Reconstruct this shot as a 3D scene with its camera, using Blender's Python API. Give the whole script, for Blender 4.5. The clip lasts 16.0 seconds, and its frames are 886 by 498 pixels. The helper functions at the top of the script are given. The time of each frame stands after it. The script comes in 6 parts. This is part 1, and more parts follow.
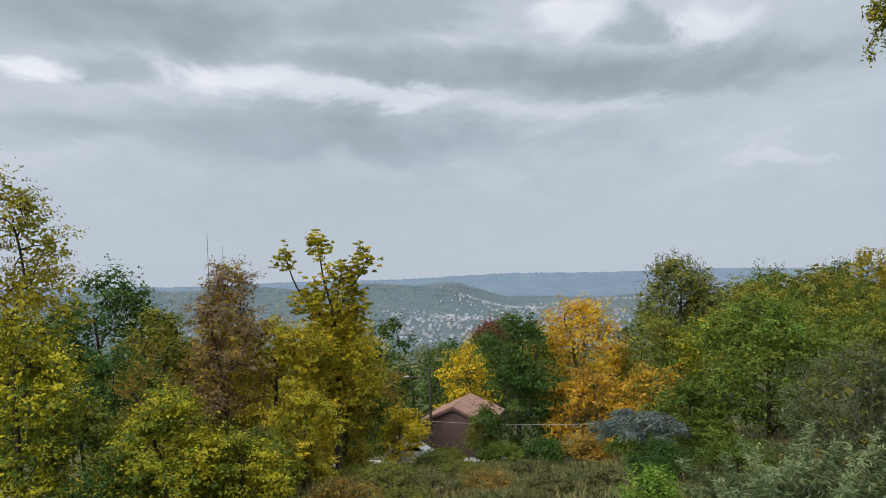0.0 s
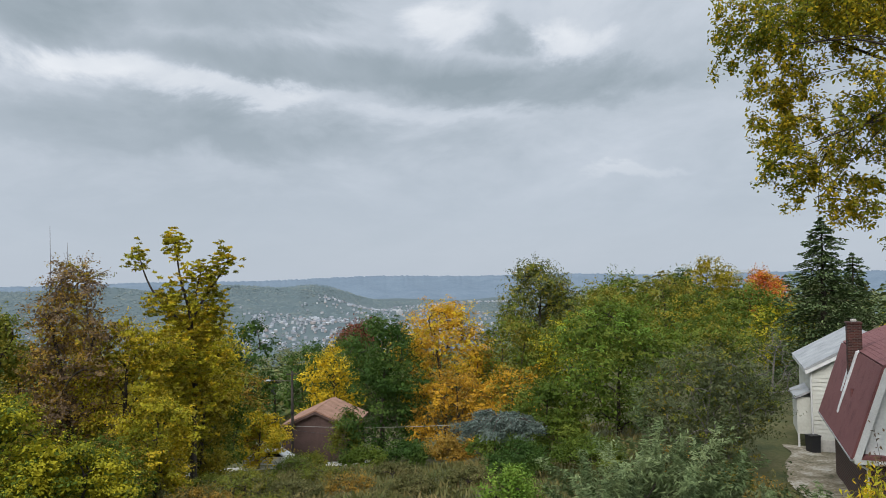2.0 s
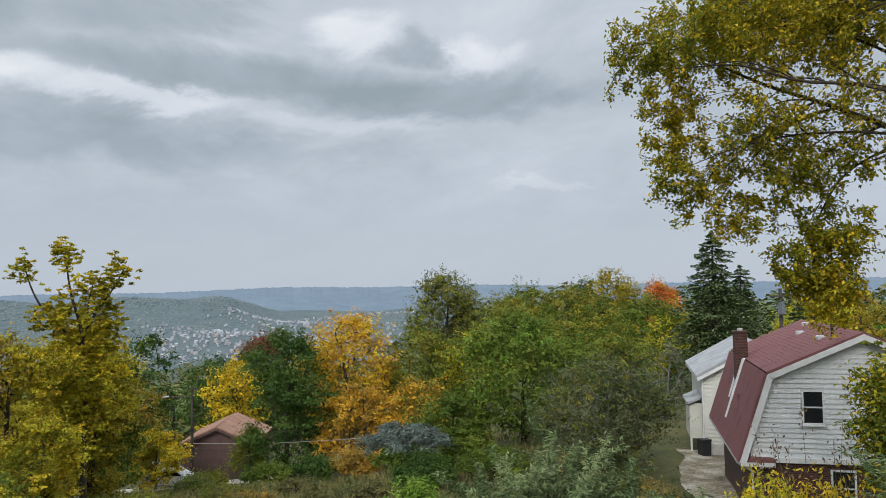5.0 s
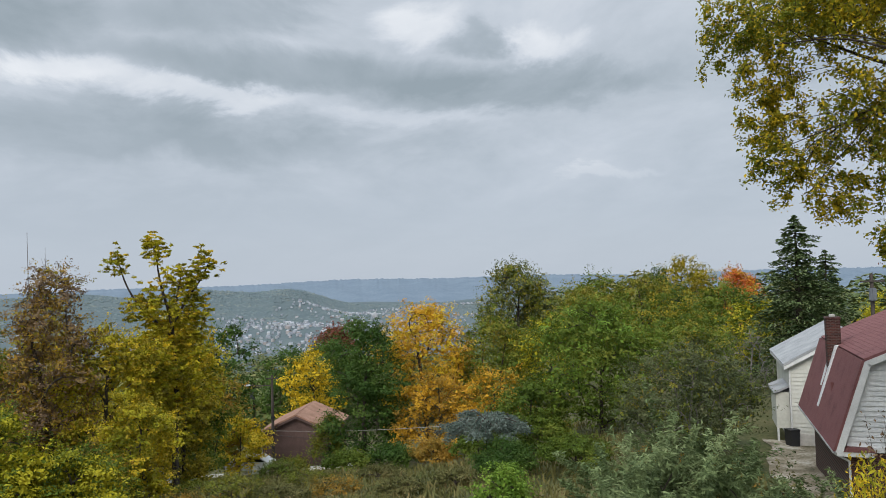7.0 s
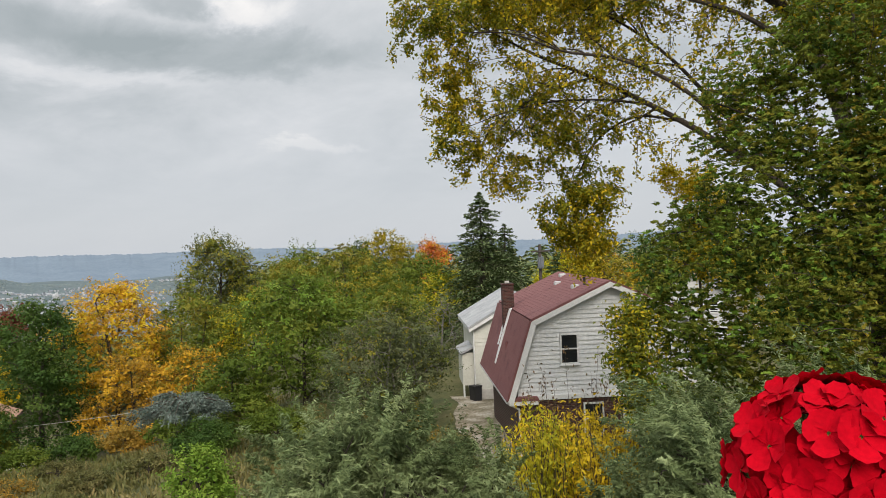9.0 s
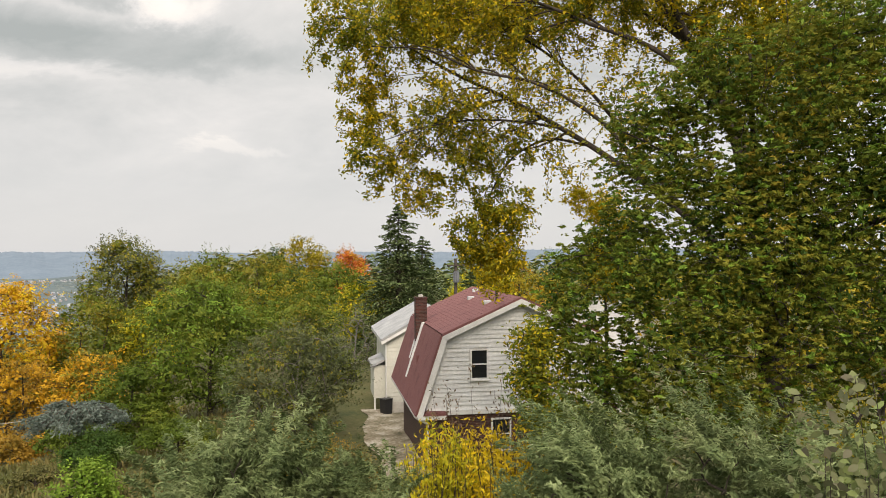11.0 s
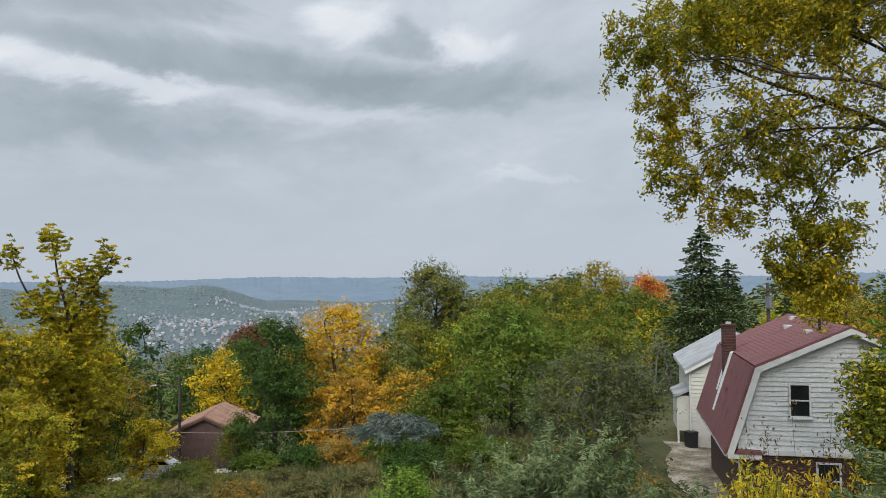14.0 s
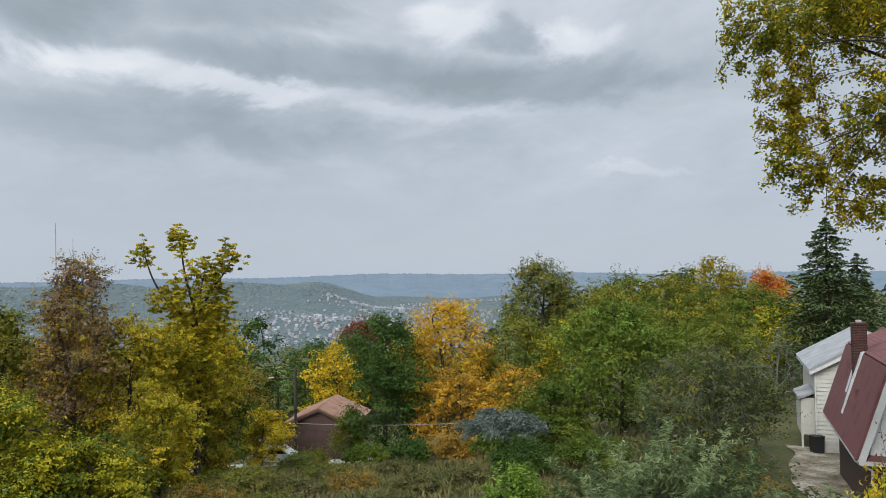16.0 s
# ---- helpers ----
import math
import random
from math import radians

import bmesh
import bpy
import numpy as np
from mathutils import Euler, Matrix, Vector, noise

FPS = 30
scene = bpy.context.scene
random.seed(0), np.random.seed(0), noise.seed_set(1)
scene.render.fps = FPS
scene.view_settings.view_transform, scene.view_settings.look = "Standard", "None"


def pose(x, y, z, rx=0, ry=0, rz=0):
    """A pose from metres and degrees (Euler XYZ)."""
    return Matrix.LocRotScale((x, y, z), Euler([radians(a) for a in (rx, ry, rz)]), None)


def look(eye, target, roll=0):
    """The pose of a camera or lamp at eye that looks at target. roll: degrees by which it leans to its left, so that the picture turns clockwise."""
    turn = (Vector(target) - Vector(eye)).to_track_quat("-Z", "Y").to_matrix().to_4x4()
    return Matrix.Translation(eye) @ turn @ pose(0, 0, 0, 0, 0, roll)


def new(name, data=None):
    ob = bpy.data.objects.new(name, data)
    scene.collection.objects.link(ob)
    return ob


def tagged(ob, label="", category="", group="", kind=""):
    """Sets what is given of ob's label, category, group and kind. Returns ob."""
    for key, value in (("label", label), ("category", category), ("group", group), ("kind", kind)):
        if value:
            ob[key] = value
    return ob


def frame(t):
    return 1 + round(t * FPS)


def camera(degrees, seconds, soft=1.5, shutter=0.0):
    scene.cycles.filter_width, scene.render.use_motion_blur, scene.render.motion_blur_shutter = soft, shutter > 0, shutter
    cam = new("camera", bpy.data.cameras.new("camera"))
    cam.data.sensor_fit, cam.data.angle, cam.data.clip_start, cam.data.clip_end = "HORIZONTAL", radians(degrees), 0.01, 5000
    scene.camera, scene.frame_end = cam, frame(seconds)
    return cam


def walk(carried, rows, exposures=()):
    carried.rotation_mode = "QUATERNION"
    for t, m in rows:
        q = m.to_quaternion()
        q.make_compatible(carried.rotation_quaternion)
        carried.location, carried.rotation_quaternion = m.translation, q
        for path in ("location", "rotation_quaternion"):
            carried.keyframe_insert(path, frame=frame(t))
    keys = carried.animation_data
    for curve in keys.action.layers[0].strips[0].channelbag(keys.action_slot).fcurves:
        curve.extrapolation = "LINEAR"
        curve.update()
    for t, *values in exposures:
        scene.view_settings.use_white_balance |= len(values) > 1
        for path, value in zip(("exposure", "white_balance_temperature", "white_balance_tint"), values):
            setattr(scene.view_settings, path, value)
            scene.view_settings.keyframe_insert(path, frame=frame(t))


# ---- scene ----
# ---- camera ----
cam = camera(60.98, 16.0, soft=0.9, shutter=0.0)
ROWS = (
    (0.0, 0.176, -0.119, 0.104, 0.68, 2.17, -1.68),
    (0.5, 0.040, -0.019, 0.080, -0.26, 2.28, -1.27),
    (1.0, 0.006, -0.007, 0.081, -2.08, 2.26, -0.98),
    (1.5, 0.045, -0.029, 0.093, -5.20, 2.16, -0.88),
    (2.0, 0.178, 0.021, 0.080, -9.47, 2.14, -1.02),
    (2.5, 0.229, -0.093, 0.142, -14.40, 2.19, -1.11),
    (3.0, 0.343, -0.028, 0.122, -18.81, 2.42, -1.14),
    (3.5, 0.385, -0.084, 0.142, -21.50, 2.62, -1.12),
    (4.0, 0.380, -0.112, 0.142, -21.89, 2.77, -0.99),
    (4.5, 0.386, 0.018, 0.105, -19.97, 2.88, -1.02),
    (5.0, 0.313, -0.000, 0.117, -16.42, 2.86, -1.11),
    (5.2, 0.277, -0.005, 0.124, -14.85, 2.84, -1.22),
    (6.25, -0.050, 0.034, 0.066, -10.00, 2.50, -1.60),
    (7.3, -0.376, 0.073, 0.011, -12.98, 2.10, -1.94),
    (7.5, -0.337, 0.066, 0.009, -14.42, 2.01, -2.13),
    (8.0, -0.217, 0.038, 0.012, -19.32, 1.44, -2.49),
    (8.5, -0.137, -0.088, 0.007, -25.44, 0.64, -2.63),
    (9.0, -0.083, -0.056, -0.005, -33.39, -0.52, -2.37),
    (9.2, -0.046, -0.017, -0.008, -37.01, -0.97, -2.09),
    (10.25, 0.095, -0.060, 0.050, -44.00, -1.00, -0.75),
    (11.3, 0.194, -0.136, 0.114, -36.75, 0.85, -0.17),
    (11.5, 0.205, -0.089, 0.110, -35.12, 1.25, -0.22),
    (12.0, 0.193, -0.052, 0.114, -31.08, 2.04, -0.35),
    (12.5, 0.184, -0.026, 0.107, -27.33, 2.50, -0.54),
    (13.0, 0.186, -0.007, 0.101, -23.56, 2.60, -0.64),
    (13.5, 0.180, 0.010, 0.103, -20.29, 2.41, -0.65),
    (14.0, 0.177, 0.046, 0.105, -17.29, 2.19, -0.56),
    (14.5, 0.152, 0.039, 0.109, -14.55, 2.04, -0.47),
    (15.0, 0.110, 0.036, 0.106, -12.17, 2.04, -0.45),
    (15.5, 0.093, 0.054, 0.107, -10.35, 2.07, -0.54),
    (16.0, 0.080, 0.025, 0.101, -9.25, 2.00, -0.69),
)
EXPOSURES = ((0.0, 0.0, 6500, 10), (8.0, 0.0, 6500, 10), (8.5, 0.05, 6650, 10), (9.0, 0.20, 7150, 12), (9.2, 0.30, 7400, 13), (11.3, 0.40, 7900, 14), (11.7, 0.34, 7700, 13), (12.0, 0.24, 7250, 12), (12.5, 0.08, 6650, 10), (13.0, 0.02, 6550, 10), (16.0, 0.0, 6500, 10))


def eye_pose(x, y, z, yaw, pitch, roll):
    ahead = Vector((-math.sin(radians(yaw)) * math.cos(radians(pitch)), math.cos(radians(yaw)) * math.cos(radians(pitch)), math.sin(radians(pitch))))
    return look((x, y, z), Vector((x, y, z)) + ahead, roll)


walk(cam, [(t, eye_pose(*row)) for t, *row in ROWS], EXPOSURES)

# ---- world and sun ----
world = bpy.data.worlds.new("overcast_sky")
scene.world = world
world.use_nodes = True


def wire(tree, a, out, b, slot):
    tree.links.new(a.outputs[out], b.inputs[slot])


def ramp(tree, stops):
    node = tree.nodes.new("ShaderNodeValToRGB")
    el = node.color_ramp.elements
    while len(el) < len(stops):
        el.new(0.5)
    for e, (pos, col) in zip(el, stops):
        e.position, e.color = pos, (*col, 1)
    return node


def build_sky():
    nt = world.node_tree
    nt.nodes.clear()
    N = nt.nodes.new
    out, bg, sky = N("ShaderNodeOutputWorld"), N("ShaderNodeBackground"), N("ShaderNodeTexSky")
    sky.sky_type, sky.sun_disc = "NISHITA", False
    sky.sun_elevation, sky.sun_rotation = radians(38), radians(SUN_AZ)
    co, sep = N("ShaderNodeTexCoord"), N("ShaderNodeSeparateXYZ")
    wire(nt, co, "Generated", sep, 0)
    lift = N("ShaderNodeMath")
    lift.operation = "ADD"
    lift.inputs[1].default_value = 0.26
    wire(nt, sep, 2, lift, 0)
    low = N("ShaderNodeMath")
    low.operation = "MAXIMUM"
    low.inputs[1].default_value = 0.05
    wire(nt, lift, 0, low, 0)
    flat = N("ShaderNodeCombineXYZ")
    for k in (0, 1):
        d = N("ShaderNodeMath")
        d.operation = "DIVIDE"
        wire(nt, sep, k, d, 0)
        wire(nt, low, 0, d, 1)
        wire(nt, d, 0, flat, k)
    big, fine = N("ShaderNodeTexNoise"), N("ShaderNodeTexNoise")
    for node, sc, det, dist in ((big, 0.9, 5, 0.3), (fine, 2.6, 10, 0.35)):
        shift = N("ShaderNodeMapping")
        shift.inputs["Location"].default_value = CLOUD_SHIFT
        shift.inputs["Scale"].default_value = (1.0, 0.8, 1)
        wire(nt, flat, 0, shift, 0)
        wire(nt, shift, 0, node, "Vector")
        node.inputs["Scale"].default_value, node.inputs["Detail"].default_value = sc, det
        node.inputs["Distortion"].default_value, node.inputs["Roughness"].default_value = dist, 0.62

    def calc(op, a, b=None, c=None):
        node = N("ShaderNodeMath")
        node.operation = op
        for k, val in enumerate((a, b, c)):
            if val is None:
                continue
            if isinstance(val, (int, float)):
                node.inputs[k].default_value = val
            else:
                nt.links.new(val, node.inputs[k])
        return node.outputs[0]

    # bearing and height in degrees, their edges frayed by noise
    fray = N("ShaderNodeSeparateColor")
    wire(nt, fine, "Color", fray, 0)
    sway = N("ShaderNodeSeparateColor")
    wire(nt, big, "Color", sway, 0)
    bearing = calc("MULTIPLY", calc("ARCTAN2", sep.outputs[0], sep.outputs[1]), 57.2958)
    height = calc("MULTIPLY", calc("ARCSINE", sep.outputs[2]), 57.2958)
    bearing = calc("MULTIPLY_ADD", calc("SUBTRACT", fray.outputs[0], 0.5), 15.0, bearing)
    height = calc("MULTIPLY_ADD", calc("SUBTRACT", fray.outputs[1], 0.5), 6.0, height)
    height = calc("MULTIPLY_ADD", calc("SUBTRACT", sway.outputs[1], 0.5), 2.0, height)
    place = N("ShaderNodeCombineXYZ")
    nt.links.new(bearing, place.inputs[0])
    nt.links.new(height, place.inputs[1])
    total = calc("MULTIPLY_ADD", calc("SUBTRACT", big.outputs["Fac"], 0.5), 0.75, 0.50)
    total = calc("MULTIPLY_ADD", calc("SUBTRACT", fine.outputs["Fac"], 0.5), 0.55, total)
    for a, e, w, h, gain in CLOUDS:
        m = N("ShaderNodeMapping")
        m.inputs["Location"].default_value, m.inputs["Scale"].default_value = (-a / w, -e / h, 0), (1 / w, 1 / h, 0)
        wire(nt, place, 0, m, 0)
        far = N("ShaderNodeVectorMath")
        far.operation = "LENGTH"
        wire(nt, m, 0, far, 0)
        edge = N("ShaderNodeMapRange")
        edge.interpolation_type = "SMOOTHSTEP"
        for k, val in ((1, 1.45), (2, 0.45), (3, 0.0), (4, 1.0)):
            edge.inputs[k].default_value = val
        wire(nt, far, "Value", edge, 0)
        total = calc("MULTIPLY_ADD", edge.outputs[0], gain, total)
    cloud = ramp(nt, ((0.16, (0.30, 0.36, 0.405)), (0.40, (0.42, 0.48, 0.54)), (0.58, (0.56, 0.615, 0.685)), (0.92, (0.84, 0.87, 0.91))))
    nt.links.new(total, cloud.inputs[0])
    # an even veil near the horizon, and the overcast brightening to the zenith
    veil = ramp(nt, ((0.0, (0.95, 0.95, 0.95)), (0.08, (0.8, 0.8, 0.8)), (0.16, (0.35, 0.35, 0.35)), (0.24, (0.0, 0.0, 0.0))))
    wire(nt, sep, 2, veil, 0)
    haze = N("ShaderNodeMix")
    haze.data_type = "RGBA"
    haze.inputs[7].default_value = (0.475, 0.535, 0.615, 1)
    wire(nt, veil, 0, haze, 0)
    wire(nt, cloud, 0, haze, 6)
    zen = ramp(nt, ((0.0, (1, 1, 1)), (0.36, (1.0, 1.0, 1.0)), (0.7, (2.3, 2.3, 2.3)), (1.0, (3.0, 3.0, 3.0))))
    wire(nt, sep, 2, zen, 0)
    mul = N("ShaderNodeMix")
    mul.data_type, mul.blend_type = "RGBA", "MULTIPLY"
    mul.inputs[0].default_value = 1
    wire(nt, haze, 2, mul, 6)
    wire(nt, zen, 0, mul, 7)
    add = N("ShaderNodeMix")
    add.data_type, add.blend_type = "RGBA", "ADD"
    add.inputs[0].default_value = 0.004
    wire(nt, mul, 2, add, 6)
    wire(nt, sky, 0, add, 7)
    wire(nt, add, 2, bg, 0)
    bg.inputs[1].default_value = SKY_STRENGTH
    wire(nt, bg, 0, out, 0)


SUN_AZ = 215
# dark and bright clouds: bearing, height, half width, half height in degrees, and how much darker or brighter
CLOUDS = (
    (-23.1, 18.2, 11.6, 2.1, -0.26), (-24.2, 14.7, 3.9, 0.9, -0.18), (-29.8, 14.4, 2.6, 0.8, 0.34), (-15.5, 15.0, 4.6, 1.0, 0.32),
    (-6.6, 13.9, 8.0, 0.8, 0.24), (-11.7, 11.1, 13.8, 1.8, -0.20), (-29.2, 10.3, 4.4, 1.4, -0.12), (-4.3, 19.2, 6.1, 1.6, -0.20),
    (1.2, 15.9, 12.9, 1.4, -0.26), (17.5, 14.5, 9.5, 1.5, -0.24), (11.3, 19.2, 3.6, 1.1, 0.24), (19.6, 17.4, 2.6, 1.2, 0.24),
    (14.8, 18.3, 2.5, 0.9, -0.20), (9.5, 12.9, 8.5, 0.8, 0.14), (24.1, 7.9, 3.4, 0.4, 0.16), (0.3, 10.2, 10.5, 1.2, -0.10),
)
CLOUD_SHIFT = (3.1, 1.7, 0.0)
SKY_STRENGTH = 1.0
build_sky()
sun = new("sun", bpy.data.lights.new("sun", "SUN"))
sun.data.energy, sun.data.angle, sun.data.color = 2.7, radians(35), (1.0, 0.96, 0.9)
sun.matrix_world = look((0, 0, 100), (100 * math.sin(radians(SUN_AZ - 180)), 100 * math.cos(radians(SUN_AZ - 180)), 22))

# ---- materials ----


def material(name, rough=0.7, metal=0.0):
    m = bpy.data.materials.new(name)
    m.use_nodes = True
    p = m.node_tree.nodes["Principled BSDF"]
    p.inputs["Roughness"].default_value, p.inputs["Metallic"].default_value = rough, metal
    p.inputs["Specular IOR Level"].default_value = 0.3
    return m, m.node_tree, p


def noise_mat(name, a, b, scale=3.0, rough=0.8, bump=0.2, c=None, fine=9.0, metal=0.0, stretch=(1, 1, 1)):
    """Two colours mottled at two scales, with a fine relief."""
    m, nt, p = material(name, rough, metal)
    N = nt.nodes.new
    co, mp = N("ShaderNodeTexCoord"), N("ShaderNodeMapping")
    mp.inputs["Scale"].default_value = stretch
    wire(nt, co, "Object", mp, 0)
    n1, n2 = N("ShaderNodeTexNoise"), N("ShaderNodeTexNoise")
    for n, s in ((n1, scale), (n2, scale * fine)):
        n.inputs["Scale"].default_value, n.inputs["Detail"].default_value = s, 5
        wire(nt, mp, 0, n, "Vector")
    mx = N("ShaderNodeMix")
    mx.inputs["Factor"].default_value = 0.45
    wire(nt, n1, "Fac", mx, 2)
    wire(nt, n2, "Fac", mx, 3)
    stops = ((0.36, a), (0.64, b)) if c is None else ((0.34, a), (0.5, b), (0.66, c))
    r = ramp(nt, stops)
    wire(nt, mx, 0, r, 0)
    wire(nt, r, 0, p, "Base Color")
    bp = N("ShaderNodeBump")
    bp.inputs["Strength"].default_value, bp.inputs["Distance"].default_value = bump, 0.05
    wire(nt, n2, "Fac", bp, "Height")
    wire(nt, bp, 0, p, "Normal")
    return m


def leaf_mat(name, cols, patch=0.35, glow=0.27, rough=0.62):
    """Leaves: colour varies leaf by leaf and in patches over the crown; light passes through."""
    m, nt, p = material(name, rough)
    p.inputs["Specular IOR Level"].default_value = 0.14
    N = nt.nodes.new
    co, no, geo = N("ShaderNodeTexCoord"), N("ShaderNodeTexNoise"), N("ShaderNodeNewGeometry")
    no.inputs["Scale"].default_value, no.inputs["Detail"].default_value = patch, 3
    wire(nt, co, "Object", no, "Vector")
    spread = N("ShaderNodeMapRange")
    spread.inputs[1].default_value, spread.inputs[2].default_value = 0.3, 0.7
    wire(nt, no, "Fac", spread, 0)
    mx = N("ShaderNodeMix")
    mx.inputs["Factor"].default_value = 0.34
    wire(nt, spread, 0, mx, 2)
    wire(nt, geo, "Random Per Island", mx, 3)
    cols = [tuple(min(0.8, v * 1.25) for v in c) for c in cols]
    k = len(cols) - 1
    r = ramp(nt, [(0.12 + 0.76 * i / k, c) for i, c in enumerate(cols)])
    wire(nt, mx, 0, r, 0)
    wire(nt, r, 0, p, "Base Color")
    tr, sh = N("ShaderNodeBsdfTranslucent"), N("ShaderNodeMixShader")
    wire(nt, r, 0, tr, 0)
    sh.inputs[0].default_value = glow
    wire(nt, p, 0, sh, 1)
    wire(nt, tr, 0, sh, 2)
    wire(nt, sh, 0, nt.nodes["Material Output"], 0)
    return m


def plain_mat(name, col, rough=0.5, metal=0.0):
    return noise_mat(name, tuple(v * 0.88 for v in col), tuple(min(1, v * 1.08) for v in col), 2.0, rough, 0.05, metal=metal)


LEAF = {
    "green": leaf_mat("green_leaves", ((0.036, 0.064, 0.009), (0.084, 0.122, 0.016), (0.165, 0.182, 0.027))),
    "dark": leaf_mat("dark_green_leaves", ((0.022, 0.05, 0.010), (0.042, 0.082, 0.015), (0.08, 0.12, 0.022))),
    "olive": leaf_mat("olive_leaves", ((0.07, 0.10, 0.015), (0.14, 0.15, 0.02), (0.26, 0.19, 0.025))),
    "lime": leaf_mat("yellow_green_leaves", ((0.13, 0.15, 0.012), (0.30, 0.27, 0.016), (0.45, 0.37, 0.022))),
    "moss": leaf_mat("mossy_leaves", ((0.10, 0.112, 0.012), (0.23, 0.19, 0.018), (0.38, 0.27, 0.022))),
    "yellow": leaf_mat("yellow_leaves", ((0.26, 0.20, 0.014), (0.48, 0.34, 0.018), (0.62, 0.45, 0.025))),
    "orange": leaf_mat("orange_leaves", ((0.19, 0.115, 0.014), (0.40, 0.215, 0.018), (0.56, 0.33, 0.025))),
    "red": leaf_mat("red_leaves", ((0.36, 0.18, 0.025), (0.46, 0.13, 0.03), (0.46, 0.095, 0.03))),
    "maroon": leaf_mat("maroon_leaves", ((0.09, 0.03, 0.02), (0.145, 0.045, 0.03), (0.19, 0.075, 0.035))),
    "grey": leaf_mat("grey_green_leaves", ((0.046, 0.060, 0.025), (0.082, 0.098, 0.042), (0.135, 0.135, 0.062))),
    "vine": leaf_mat("withered_vine", ((0.075, 0.05, 0.03), (0.13, 0.085, 0.05), (0.22, 0.15, 0.05)), glow=0.1),
    "brown": leaf_mat("brown_leaves", ((0.13, 0.10, 0.02), (0.25, 0.15, 0.025), (0.33, 0.19, 0.03))),
    "juniper": leaf_mat("juniper_sprays", ((0.054, 0.085, 0.032), (0.135, 0.178, 0.074), (0.26, 0.305, 0.15)), 1.2, 0.3),
    "blue": leaf_mat("blue_needles", ((0.045, 0.066, 0.052), (0.09, 0.118, 0.10), (0.155, 0.185, 0.162)), 1.0, 0.1),
    "fir": leaf_mat("fir_needles", ((0.036, 0.062, 0.024), (0.075, 0.108, 0.042), (0.14, 0.175, 0.075)), 0.8, 0.1),
    "elm": leaf_mat("turning_leaves", ((0.10, 0.13, 0.012), (0.22, 0.21, 0.016), (0.46, 0.33, 0.02)), 0.5, 0.5),
    "oak": leaf_mat("pin_oak_leaves", ((0.045, 0.075, 0.010), (0.10, 0.13, 0.018), (0.20, 0.20, 0.03)), 0.5, 0.42),
    "bright": leaf_mat("bright_green_leaves", ((0.06, 0.12, 0.015), (0.12, 0.20, 0.025), (0.20, 0.28, 0.045)), 1.5),
    "weed": leaf_mat("dry_weeds", ((0.055, 0.068, 0.02), (0.105, 0.10, 0.034), (0.18, 0.14, 0.058)), 0.3, 0.2),
    "dull": leaf_mat("dull_shrub_leaves", ((0.09, 0.07, 0.06), (0.12, 0.13, 0.065), (0.19, 0.24, 0.085)), 2.0, 0.3),
    "far": leaf_mat("valley_woods", ((0.055, 0.085, 0.035), (0.10, 0.12, 0.04), (0.19, 0.16, 0.05)), 0.02, 0.15),
    # far leaves: the haze of distance is mixed into these greens
    "hazy": leaf_mat("hazed_distant_woods", ((0.074, 0.103, 0.112), (0.096, 0.124, 0.128), (0.124, 0.142, 0.130)), 0.01, 0.0),
}
BARK = noise_mat("grey_brown_bark", (0.022, 0.018, 0.015), (0.075, 0.06, 0.048), 6, 0.95, 0.6, stretch=(1, 1, 0.25))
GREYBARK = noise_mat("bleached_twigs", (0.10, 0.09, 0.085), (0.20, 0.18, 0.17), 6, 0.95, 0.4, stretch=(1, 1, 0.25))
WHITE = noise_mat("weathered_white_paint", (0.46, 0.47, 0.475), (0.64, 0.645, 0.64), 0.8, 0.6, 0.05)
FLASHING = noise_mat("white_flashing", (0.55, 0.56, 0.57), (0.74, 0.74, 0.74), 2.0, 0.5, 0.05)
TRIM = noise_mat("white_trim_paint", (0.52, 0.52, 0.51), (0.66, 0.66, 0.65), 2.0, 0.5, 0.05)
CREAM = noise_mat("cream_siding", (0.48, 0.48, 0.43), (0.58, 0.58, 0.53), 0.8, 0.6, 0.05)
SHINGLE = noise_mat("maroon_shingles", (0.105, 0.040, 0.041), (0.185, 0.078, 0.075), 1.1, 0.9, 0.5, (0.145, 0.058, 0.058), 16)
GREYROOF = noise_mat("grey_shingles", (0.22, 0.23, 0.235), (0.36, 0.365, 0.37), 1.2, 0.85, 0.4, fine=14)
SLATE = noise_mat("slate_grey_shingles", (0.10, 0.11, 0.125), (0.17, 0.18, 0.20), 1.2, 0.85, 0.4, fine=14)
TANROOF = noise_mat("tan_shingles", (0.22, 0.12, 0.08), (0.36, 0.21, 0.15), 1.2, 0.9, 0.4, fine=14)
BROWNWALL = noise_mat("brown_siding", (0.075, 0.045, 0.04), (0.12, 0.075, 0.065), 1.0, 0.7, 0.1)
METAL = plain_mat("galvanised_metal", (0.62, 0.63, 0.64), 0.45, 0.4)
DARK = plain_mat("dark_plastic", (0.025, 0.025, 0.027), 0.5)
POLEWOOD = noise_mat("weathered_pole_wood", (0.035, 0.028, 0.025), (0.09, 0.075, 0.066), 5, 0.95, 0.5, stretch=(1, 1, 0.1))
CONCRETE = noise_mat("pale_concrete", (0.40, 0.38, 0.35), (0.56, 0.54, 0.50), 0.7, 0.9, 0.3)
GRAVEL = noise_mat("pale_gravel", (0.08, 0.075, 0.04), (0.24, 0.20, 0.14), 0.9, 0.95, 0.8, (0.44, 0.41, 0.35), 7)
CABLE = plain_mat("pale_cable", (0.30, 0.29, 0.27), 0.6)
CARPAINT = plain_mat("silver_car_paint", (0.55, 0.56, 0.57), 0.3, 0.2)
